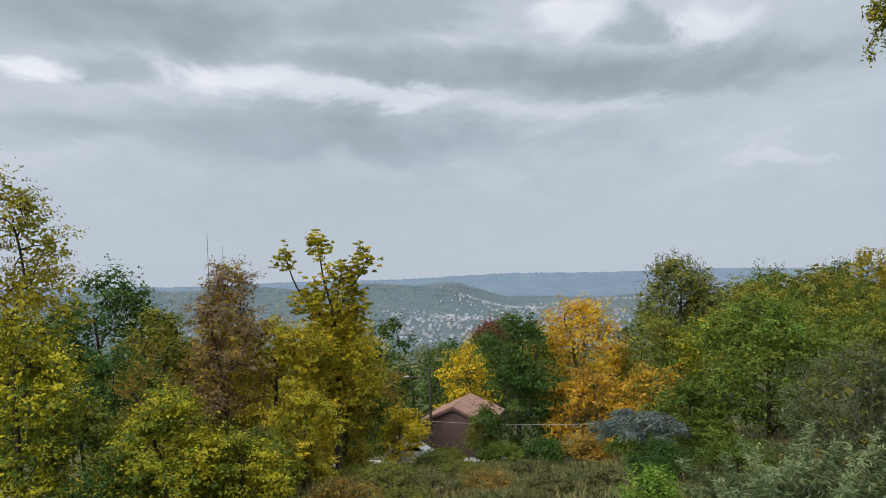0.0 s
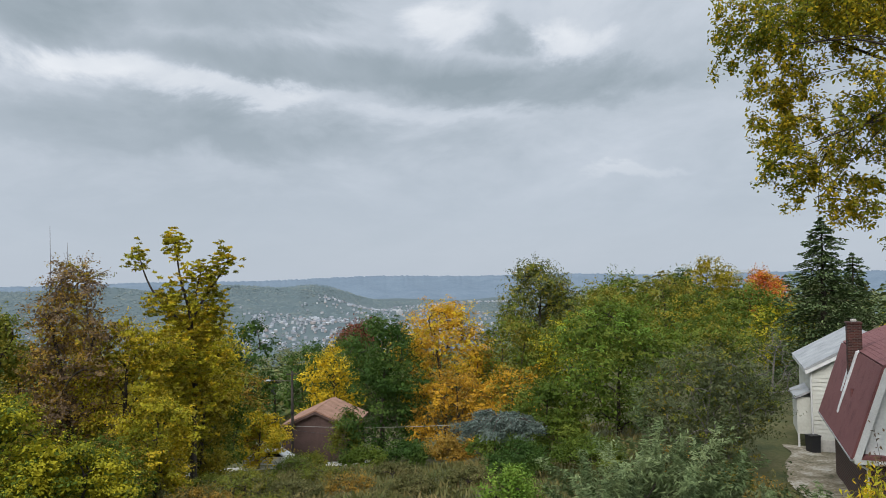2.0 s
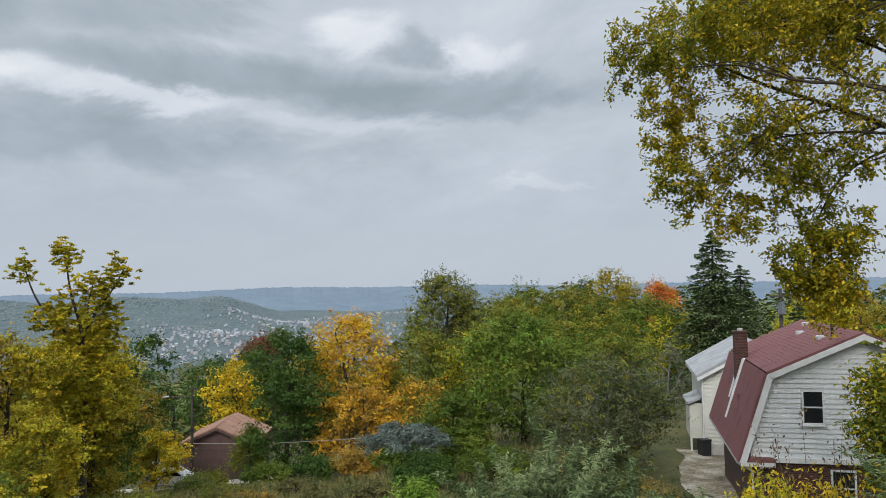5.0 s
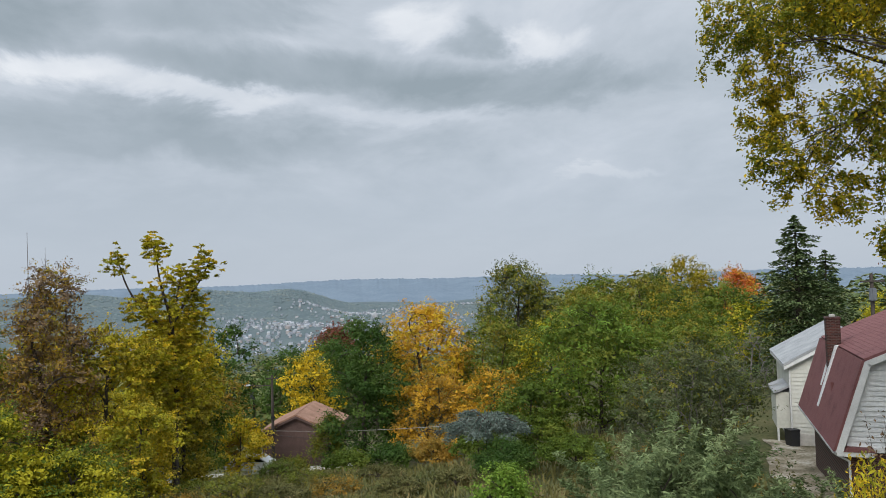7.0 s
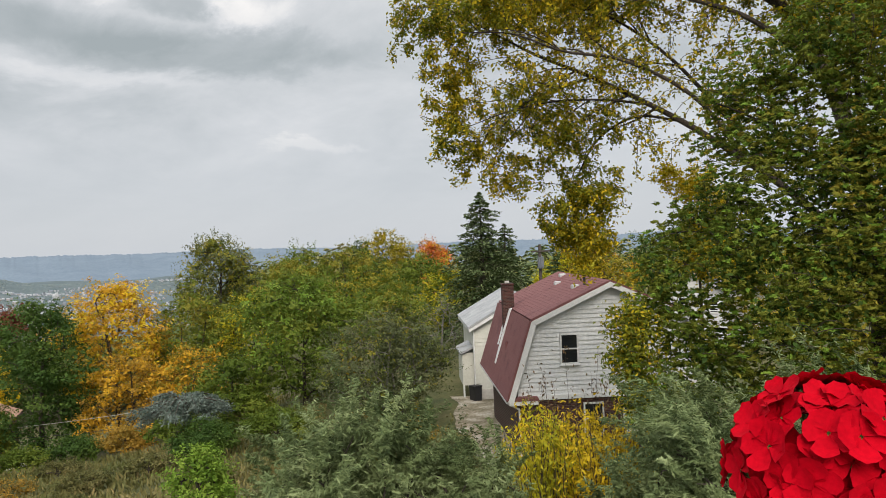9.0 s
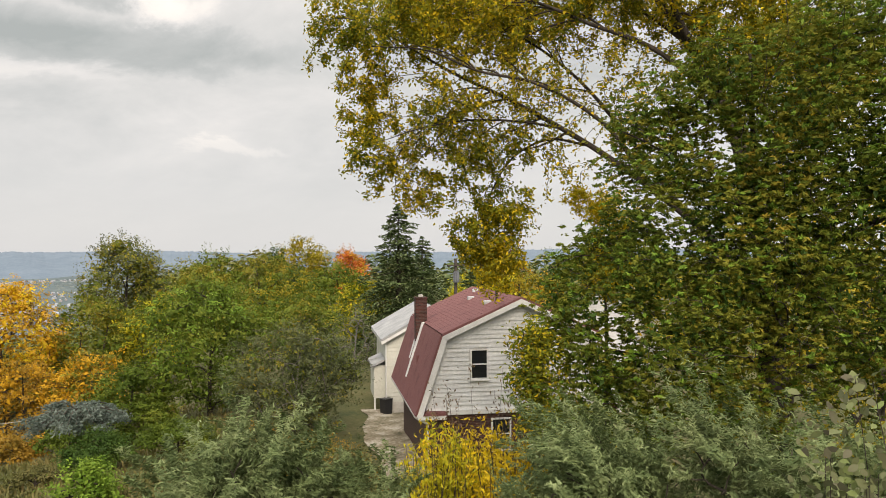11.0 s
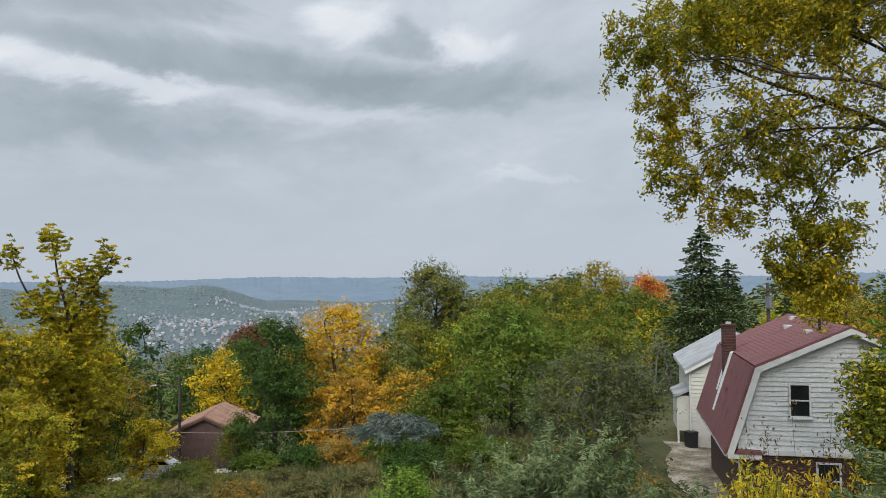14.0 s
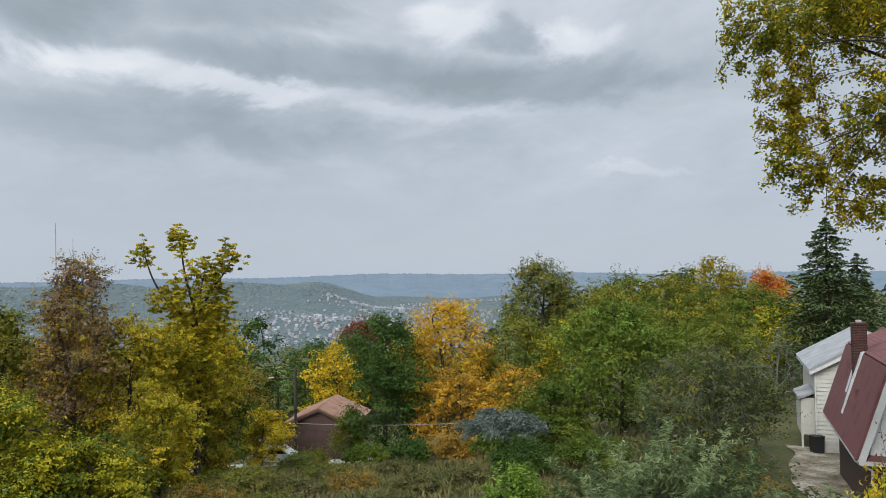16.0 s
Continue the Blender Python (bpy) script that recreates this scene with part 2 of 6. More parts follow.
PETAL = noise_mat("scarlet_petals", (0.30, 0.0, 0.006), (0.46, 0.001, 0.010), 40, 0.8, 0.05)
PETAL.node_tree.nodes["Principled BSDF"].inputs["Specular IOR Level"].default_value = 0.06
STEM = noise_mat("soft_green_stem", (0.12, 0.20, 0.05), (0.20, 0.28, 0.08), 20, 0.6, 0.1)


def brick_mat():
    m, nt, p = material("red_brick", 0.9)
    N = nt.nodes.new
    co, br = N("ShaderNodeTexCoord"), N("ShaderNodeTexBrick")
    mp = N("ShaderNodeMapping")
    mp.inputs["Rotation"].default_value = (radians(90), 0, 0)
    wire(nt, co, "Object", mp, 0)
    wire(nt, mp, 0, br, 0)
    br.inputs["Color1"].default_value = (0.034, 0.014, 0.012, 1)
    br.inputs["Color2"].default_value = (0.092, 0.030, 0.023, 1)
    br.inputs["Mortar"].default_value = (0.10, 0.08, 0.07, 1)
    br.inputs["Scale"].default_value, br.inputs["Brick Width"].default_value, br.inputs["Row Height"].default_value = 1, 0.215, 0.075
    br.inputs["Mortar Size"].default_value = 0.009
    wire(nt, br, 0, p, "Base Color")
    bp = N("ShaderNodeBump")
    bp.inputs["Strength"].default_value, bp.inputs["Distance"].default_value = 0.6, 0.01
    bp.invert = True
    wire(nt, br, "Fac", bp, "Height")
    wire(nt, bp, 0, p, "Normal")
    return m


def glass_mat():
    m, nt, p = material("window_glass", 0.06)
    p.inputs["Base Color"].default_value = (0.012, 0.014, 0.016, 1)
    p.inputs["Specular IOR Level"].default_value = 0.5
    return m


BRICK, GLASS = brick_mat(), glass_mat()

# ---- mesh helpers ----


def empty(name, m=None, parent=None):
    ob = new(name)
    if parent:
        ob.parent = parent
    if m is not None:
        ob.matrix_basis = m
    return ob


def solid(name, verts, faces, mat, parent=None, smooth=False):
    """A mesh object from corner and face arrays; all faces of one size when faces is an array."""
    me = bpy.data.meshes.new(name)
    if isinstance(faces, np.ndarray):
        v = np.ascontiguousarray(verts, dtype=np.float32)
        k = faces.shape[1]
        me.vertices.add(len(v))
        me.vertices.foreach_set("co", v.ravel())
        me.loops.add(faces.size)
        me.loops.foreach_set("vertex_index", np.ascontiguousarray(faces, dtype=np.int32).ravel())
        me.polygons.add(len(faces))
        me.polygons.foreach_set("loop_start", np.arange(0, faces.size, k, dtype=np.int32))
        if smooth:
            me.polygons.foreach_set("use_smooth", np.ones(len(faces), dtype=bool))
        me.update(calc_edges=True)
    else:
        me.from_pydata([tuple(p) for p in verts], [], faces)
        if smooth:
            me.polygons.foreach_set("use_smooth", [True] * len(me.polygons))
    me.materials.append(mat)
    ob = new(name, me)
    if parent:
        ob.parent = parent
    return ob


def part(name, bm, mat, parent, label="", smooth=False):
    me = bpy.data.meshes.new(name)
    bmesh.ops.recalc_face_normals(bm, faces=bm.faces)
    if smooth:
        for f in bm.faces:
            f.smooth = True
    bm.to_mesh(me)
    bm.free()
    me.materials.append(mat)
    ob = new(name, me)
    if parent:
        ob.parent = parent
    if label:
        ob["label"] = label
    return ob


def box(a, b, bevel=0.0, bm=None):
    """A box between two corners."""
    bm = bm or bmesh.new()
    lo, hi = [min(p, q) for p, q in zip(a, b)], [max(p, q) for p, q in zip(a, b)]
    made = bmesh.ops.create_cube(bm, size=1)["verts"]
    for v in made:
        v.co = Vector([lo[i] + (v.co[i] + 0.5) * (hi[i] - lo[i]) for i in range(3)])
    if bevel:
        es = {e for v in made for e in v.link_edges}
        bmesh.ops.bevel(bm, geom=list(es), offset=bevel, segments=2, affect="EDGES")
    return bm


def prism(outline, y0, y1, bm=None):
    """An outline in x and z, drawn out along y."""
    bm = bm or bmesh.new()
    f = [bm.verts.new((x, y0, z)) for x, z in outline]
    g = [bm.verts.new((x, y1, z)) for x, z in outline]
    bm.faces.new(f)
    bm.faces.new(g[::-1])
    n = len(f)
    for i in range(n):
        bm.faces.new((f[i], g[i], g[(i + 1) % n], f[(i + 1) % n]))
    return bm


def tubes(p0, p1, r0, r1, sides=6):
    """Tapered rods from p0 to p1: corners and faces."""
    p0, p1, r0, r1 = np.atleast_2d(p0), np.atleast_2d(p1), np.atleast_1d(r0), np.atleast_1d(r1)
    d = p1 - p0
    d = d / np.maximum(np.linalg.norm(d, axis=1, keepdims=True), 1e-9)
    ref = np.where(np.abs(d[:, 2:3]) > 0.9, [[1.0, 0, 0]], [[0, 0, 1.0]])
    a = np.cross(d, ref)
    a /= np.maximum(np.linalg.norm(a, axis=1, keepdims=True), 1e-9)
    b = np.cross(d, a)
    ang = np.arange(sides) * 2 * np.pi / sides
    ring = a[:, None] * np.cos(ang)[None, :, None] + b[:, None] * np.sin(ang)[None, :, None]
    v = np.concatenate([p0[:, None] + ring * r0[:, None, None], p1[:, None] + ring * r1[:, None, None]], 1)
    i = np.arange(sides)
    q = np.stack([i, (i + 1) % sides, sides + (i + 1) % sides, sides + i], 1)
    f = (q[None] + (np.arange(len(p0)) * 2 * sides)[:, None, None]).reshape(-1, 4)
    return v.reshape(-1, 3), f


def cable(name, a, b, sag, radius, mat, parent=None):
    t = np.linspace(0, 1, 25)[:, None]
    p = np.array(a) * (1 - t) + np.array(b) * t
    p[:, 2] -= sag * 4 * (t * (1 - t))[:, 0]
    v, f = tubes(p[:-1], p[1:], np.full(24, radius), np.full(24, radius), 6)
    return solid(name, v, f, mat, parent, True)


def leaves(pos, normal, size, rng, wide=0.55, along=None, fold=0.18):
    """One folded four-cornered leaf at each place."""
    n = len(pos)
    normal = normal / np.maximum(np.linalg.norm(normal, axis=1, keepdims=True), 1e-9)
    t = rng.normal(size=(n, 3)) if along is None else along
    t = t - normal * (t * normal).sum(1, keepdims=True)
    t /= np.maximum(np.linalg.norm(t, axis=1, keepdims=True), 1e-9)
    s = np.cross(normal, t)
    L = (np.asarray(size) * np.ones(n))[:, None]
    up = normal * L * fold
    v = np.stack([pos - t * L * 0.5, pos + s * L * wide * 0.5 + up, pos + t * L * 0.5, pos - s * L * wide * 0.5 + up], 1)
    f = np.arange(4 * n).reshape(n, 4)
    return v.reshape(-1, 3), f


def round_leaves(pos, normal, size, rng, wide=0.7):
    """One six-cornered leaf at each place, for shrubs close to the eye."""
    n = len(pos)
    normal = normal / np.linalg.norm(normal, axis=1, keepdims=True)
    t = rng.normal(size=(n, 3))
    t -= normal * (t * normal).sum(1, keepdims=True)
    t /= np.linalg.norm(t, axis=1, keepdims=True)
    s = np.cross(normal, t)
    L = (np.asarray(size) * np.ones(n))[:, None]
    v = np.stack([pos + t * L * a + s * L * wide * b + normal * L * c for a, b, c in ((-0.5, 0, 0), (-0.28, 0.36, 0.08), (0.12, 0.44, 0.10), (0.5, 0, -0.05), (0.12, -0.44, 0.10), (-0.28, -0.36, 0.08))], 1)
    return v.reshape(-1, 3), np.arange(6 * n).reshape(n, 6)


def unit(rng, n):
    d = rng.normal(size=(n, 3))
    return d / np.linalg.norm(d, axis=1, keepdims=True)


# ---- ground ----
LEFT = np.array(((0, -4.6), (10, -6.0), (24, -8.2), (45, -12.0), (62, -15.3), (78, -18.4), (130, -26), (300, -50), (700, -92), (1300, -124), (2000, -116), (2300, -108), (3300, -104), (4000, -110), (4900, -100)))
RIGHT = np.array(((0, -4.6), (10, -6.0), (17, -7.6), (35, -10.15), (60, -10.9), (120, -11.6), (300, -16), (700, -70), (1300, -122), (2300, -112), (2900, -104), (3300, -104), (4000, -110), (4900, -100)))


def ground_z(x, y):
    x, y = np.asarray(x, float), np.asarray(y, float)
    r, az = np.hypot(x, y), np.degrees(np.arctan2(x, y))
    k = np.clip((az - 9) / 15, 0, 1)
    k = k * k * (3 - 2 * k)
    k = np.where(az > 100, np.clip((180 - az) / 60, 0, 1), k)
    z = np.interp(r, LEFT[:, 0], LEFT[:, 1]) * (1 - k) + np.interp(r, RIGHT[:, 0], RIGHT[:, 1]) * k
    hill = np.clip((r - 1900) / 1250, 0, 1)
    fall = np.clip((5.0 - az) / 6.5, 0, 1) * np.where(az < -60, 0, 1)
    z = z + 78 * (hill * hill * (3 - 2 * hill)) * (fall * fall * (3 - 2 * fall)) * (1 + 0.07 * np.sin(az * 0.8 + 0.6)) * np.clip((3700 - r) / 400, 0, 1)
    roll = np.clip((r - 500) / 900, 0, 1)
    z = z + roll * (9 * np.sin(x / 210 + 1.3) * np.cos(y / 270) + 6 * np.sin(x / 95 + y / 130))
    return z + 0.12 * np.sin(x * 0.9) * np.cos(y * 0.7) * np.clip(r / 12, 0, 1)


def build_ground():
    rr = np.concatenate([[0.5], np.geomspace(2, 4950, 150)])
    aa = np.radians(np.arange(0, 360, 1.5))
    R, A = np.meshgrid(rr, aa, indexing="ij")
    X, Y = R * np.sin(A), R * np.cos(A)
    v = np.stack([X, Y, ground_z(X, Y)], -1).reshape(-1, 3)
    n, m = len(rr), len(aa)
    i, j = np.meshgrid(np.arange(n - 1), np.arange(m), indexing="ij")
    f = np.stack([i * m + j, i * m + (j + 1) % m, (i + 1) * m + (j + 1) % m, (i + 1) * m + j], -1).reshape(-1, 4)
    ob = solid("ground", v, f[:, ::-1].copy(), noise_mat("rough_grass", (0.035, 0.048, 0.014), (0.08, 0.08, 0.026), 0.35, 0.95, 0.6, (0.12, 0.10, 0.045), 12), None, True)
    # beyond 950 m the ground takes blue-grey tones with painted-in distance haze
    ob.data.materials.append(noise_mat("hazed_valley_floor", (0.066, 0.094, 0.104), (0.084, 0.112, 0.118), 0.012, 1.0, 0.0, (0.11, 0.134, 0.134), 9))
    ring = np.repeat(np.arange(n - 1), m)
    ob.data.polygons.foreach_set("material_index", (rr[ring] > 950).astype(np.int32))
    tagged(ob, "sloping rough grass and weeds falling to a valley", "ground", kind="structure")


build_ground()

# ---- trees ----


def grow(rng, targets, stem, r_base, r_tip=0.012, droop=0.15, steps=4):
    """Limbs from a stem (rows of points) out to the targets, each from the nearest wood that stands. Returns the rods and the twigs' ways."""
    pts = [np.array(p, float) for p in stem]
    dist = [0.0]
    for a, b in zip(pts, pts[1:]):
        dist.append(dist[-1] + np.linalg.norm(b - a))
    par = [-1] + list(range(len(pts) - 1))
    P = np.array(pts)
    D = np.array(dist)
    order = np.argsort(np.linalg.norm(targets[:, None] - P[None], axis=2).min(1))
    tips = []
    for k in order:
        t = targets[k]
        away = np.linalg.norm(P - t, axis=1) + 0.25 * D + 0.6 * np.maximum(P[:, 2] - t[2], 0)
        j = int(np.argmin(away))
        a, length = P[j], np.linalg.norm(t - P[j])
        new_p, last = [], j
        bend = rng.normal(size=3) * length * 0.07
        for s in range(1, steps + 1):
            u = s / steps
            p = a * (1 - u) + t * u + bend * math.sin(math.pi * u) + np.array((0, 0, droop * length * math.sin(math.pi * u)))
            new_p.append(p)
            par.append(last)
            last = len(P) + s - 1
        D = np.concatenate([D, D[j] + length * np.arange(1, steps + 1) / steps])
        P = np.concatenate([P, new_p])
        tips.append(last)
    load = np.zeros(len(P))
    load[tips] = 1
    for i in range(len(P) - 1, 0, -1):
        load[par[i]] += load[i]
    load[0] = max(load[0], 1)
    rad = r_tip + (r_base - r_tip) * (load / load.max()) ** 0.75
    par = np.array(par[1:])
    i = np.arange(1, len(P))
    return P, par, i, rad


def wood(name, P, par, i, rad, mat, parent, sides=5):
    start = np.minimum(rad[par], rad[i] * 1.6)
    v, f = tubes(P[par], P[i], start, rad[i], sides)
    return solid(name, v, f, mat, parent, True)


PROFILE = {
    "round": lambda h: math.sqrt(max(0.02, 1 - (2 * h - 1) ** 2)),
    "oval": lambda h: math.sqrt(max(0.03, 1 - abs(2 * h - 0.85) ** 2.4 / 1.5)),
    "dome": lambda h: math.sqrt(max(0.03, 1 - h ** 2.2)),
    "column": lambda h: 0.75 + 0.25 * math.sin(3 * h) if h < 0.85 else 0.85 * math.sqrt(max(0.04, 1 - ((h - 0.7) / 0.32) ** 2)),
    "vase": lambda h: 0.45 + 0.6 * h if h < 0.75 else 0.9 * math.sqrt(max(0.05, 1 - ((h - 0.65) / 0.36) ** 2)),
    "cone": lambda h: max(0.05, 1 - h),
}


def tree(x, y, top, bottom, radius, leaf, shape="round", n=6000, size=0.24, lobes=34, label="", category="tree", name="tree", seed=0, lump=0.30, squash=1.0, sprigs=70, bark=None, trunk=None, mix=()):
    """A tree or bush: a trunk with limbs and a crown of many leaves set in uneven clumps. mix: (leaf, share) of leaves of another colour."""
    rng = np.random.default_rng(seed + 17)
    gz = float(ground_z(x, y))
    bottom = max(bottom - 1.5, gz + 0.25)
    n, lobes, size = (int(n * 1.25), int(lobes * 1.7), size * 0.84) if math.hypot(x, y) < 56 else (int(n * 0.92), int(lobes * 1.6), size * 1.0)
    root = empty(name, Matrix.Translation((x, y, gz)))
    H = top - bottom
    c, r = [], []
    for k in range(lobes):
        h = ((k + rng.uniform(0, 1)) / lobes) ** 0.9
        w = radius * PROFILE[shape](h)
        lr = min(radius * lump * 1.15, H * 0.28) * rng.uniform(0.65, 1.25) * (0.6 + 0.4 * w / radius)
        a, q = rng.uniform(0, 2 * math.pi), math.sqrt(rng.uniform(0.2, 1)) * max(0, w * 1.12 - lr * 0.5)
        c.append((q * math.cos(a), q * math.sin(a) * squash, bottom - gz + lr * 0.6 + h * (H - 1.5 * lr)))
        r.append(lr)
    c, r = np.array(c), np.array(r)
    th = trunk if trunk else 0.014 * (top - gz) + 0.04
    lean = rng.normal(size=2) * 0.04 * (top - gz)
    hs = np.linspace(0, 1, 6)
    hi = (bottom - gz) + 0.72 * H
    stem = [(lean[0] * u * u, lean[1] * u * u, -0.15 + u * hi) for u in hs]
    P, par, i, rad = grow(rng, c, stem, th, 0.018)
    wood("trunk", P, par, i, rad, bark or BARK, root)
    share = r ** 2 / (r ** 2).sum()

    def crown(count, mat, nm):
        tufts = max(50, count // 20)
        wt = rng.choice(len(r), tufts, p=share)
        d = unit(rng, tufts)
        d[:, 2] = np.where((d[:, 2] < 0.05) & (rng.random(tufts) < 0.72), -d[:, 2], d[:, 2])
        warp = 1 + 0.22 * np.sin(d[:, 0] * 5 + wt) * np.sin(d[:, 1] * 6 + wt * 2.1) + rng.normal(size=tufts) * 0.07
        depth = 1 - 0.4 * rng.random(tufts) ** 3
        heart = c[wt] + d * (r[wt] * warp * depth)[:, None]
        which = rng.integers(0, tufts, count)
        spread = size * rng.uniform(0.8, 1.7, tufts)
        pos = heart[which] + rng.normal(size=(count, 3)) * spread[which][:, None] * np.array((1, 1, 0.45))
        nor = d[which] * 0.8 + rng.normal(size=(count, 3)) * 0.34 + (0, 0, 0.6)
        size_k = size * rng.uniform(0.55, 1.25, count)
        # coarser inner leaves that close the heart of the crown
        fill = count // 4
        wi = rng.choice(len(r), fill, p=share)
        di = unit(rng, fill) * (rng.random((fill, 1)) ** 0.5) * 0.72
        pos = np.concatenate([pos, c[wi] + di * r[wi][:, None]])
        nor = np.concatenate([nor, rng.normal(size=(fill, 3)) + (0, 0, 0.4)])
        size_k = np.concatenate([size_k, size * rng.uniform(1.3, 2.2, fill)])
        # sprigs that break the outline
        if sprigs:
            w = rng.choice(len(r), sprigs)
            sd = unit(rng, sprigs)
            sd[:, 2] = np.abs(sd[:, 2]) * 0.9 + 0.1
            u = rng.random((sprigs, 10))
            sp = (c[w] + sd * r[w][:, None])[:, None] + sd[:, None] * (u * size * 3.6)[:, :, None] + rng.normal(size=(sprigs, 10, 3)) * size * 0.35
            pos = np.concatenate([pos, sp.reshape(-1, 3)])
            nor = np.concatenate([nor, rng.normal(size=(sprigs * 10, 3)) + (0, 0, 0.5)])
            size_k = np.concatenate([size_k, size * rng.uniform(0.5, 1.0, sprigs * 10)])
        v, f = leaves(pos, nor, size_k, rng)
        return solid(nm, v, f, mat, root)

    left = 1 - sum(s for _, s in mix)
    crown(int(n * left), LEAF[leaf], "crown")
    for other, s in mix:
        crown(int(n * s), LEAF[other], "crown")
    return tagged(root, label, category)


# ---- the neighbouring houses ----


def turned(x, y, z, degrees=30):
    """A pose whose y axis points along that bearing."""
    return Matrix.Translation((x, y, z)) @ Matrix.Rotation(-radians(degrees), 4, "Z")


def inside(outline, z):
    """How far an outline of a gable spans at a height: its two ends in x."""
    xs = []
    n = len(outline)
    for k in range(n):
        (x0, z0), (x1, z1) = outline[k], outline[(k + 1) % n]
        if (z0 - z) * (z1 - z) < 0:
            xs.append(x0 + (x1 - x0) * (z - z0) / (z1 - z0))
    return (min(xs), max(xs)) if len(xs) >= 2 else None


def sash_window(parent, x, z, w, h, y, frame_mat=None):
    """A double-hung window set in a wall that faces -y, its centre at x, z."""
    frame_mat = frame_mat or TRIM
    win = empty("window", Matrix.Translation((x, y, z)), parent)
    t = 0.075
    bm = bmesh.new()
    for a, b in (((-w / 2, -0.05, -h / 2), (-w / 2 + t, 0.04, h / 2)), ((w / 2 - t, -0.05, -h / 2), (w / 2, 0.04, h / 2)), ((-w / 2 + t, -0.05, h / 2 - t), (w / 2 - t, 0.04, h / 2)), ((-w / 2 + t, -0.05, -h / 2), (w / 2 - t, 0.04, -h / 2 + t))):
        box(a, b, 0, bm)
    part("frame", bm, frame_mat, win)
    part("meeting_rail", box((-w / 2 + t, -0.035, -0.03), (w / 2 - t, 0.03, 0.03), 0.006), frame_mat, win)
    part("sill", box((-w / 2 - 0.06, -0.11, -h / 2 - 0.06), (w / 2 + 0.06, 0.03, -h / 2), 0.008), frame_mat, win)
    part("pane", box((-w / 2 + t, -0.005, 0.03), (w / 2 - t, 0.005, h / 2 - t)), GLASS, win)
    part("pane", box((-w / 2 + t, 0.012, -h / 2 + t), (w / 2 - t, 0.022, -0.03)), GLASS, win)
    return win


def clad(parent, outline, y, z0, z1, mat, step=0.203, holes=(), name="siding_board"):
    """Lapped boards over a wall that faces -y, cut to the gable's outline and round the holes (x0, x1, z0, z1)."""
    z = z0
    while z < z1 - 0.03:
        top = min(z + step, z1)
        lo, hi = inside(outline, z + 0.02), inside(outline, top - 0.02)
        if lo and hi:
            spans = [(lo[0], lo[1], hi[0], hi[1])]
            for hx0, hx1, hz0, hz1 in holes:
                if hz0 < (z + top) / 2 < hz1:
                    a0, a1, b0, b1 = spans[0]
                    spans = [(a0, hx0, b0, hx0), (hx1, a1, hx1, b1)]
            for a0, a1, b0, b1 in spans:
                bm = bmesh.new()
                vs = [bm.verts.new(p) for p in ((a0, y - 0.044, z), (a1, y - 0.044, z), (b1, y - 0.004, top), (b0, y - 0.004, top), (a0, y, z), (a1, y, z), (b1, y, top), (b0, y, top))]
                for q in ((0, 1, 2, 3), (4, 7, 6, 5), (0, 4, 5, 1), (3, 2, 6, 7), (0, 3, 7, 4), (1, 5, 6, 2)):
                    bm.faces.new([vs[k] for k in q])
                part(name, bm, mat, parent)
        z += step


def slope(p, q, y0, y1, thick):
    """A roof sheet between two points of the profile, drawn along y."""
    d = Vector((q[0] - p[0], q[1] - p[1])).normalized()
    nx, nz = -d.y * thick, d.x * thick
    if nz < 0:
        nx, nz = -nx, -nz
    return prism([p, q, (q[0] + nx, q[1] + nz), (p[0] + nx, p[1] + nz)], y0, y1)


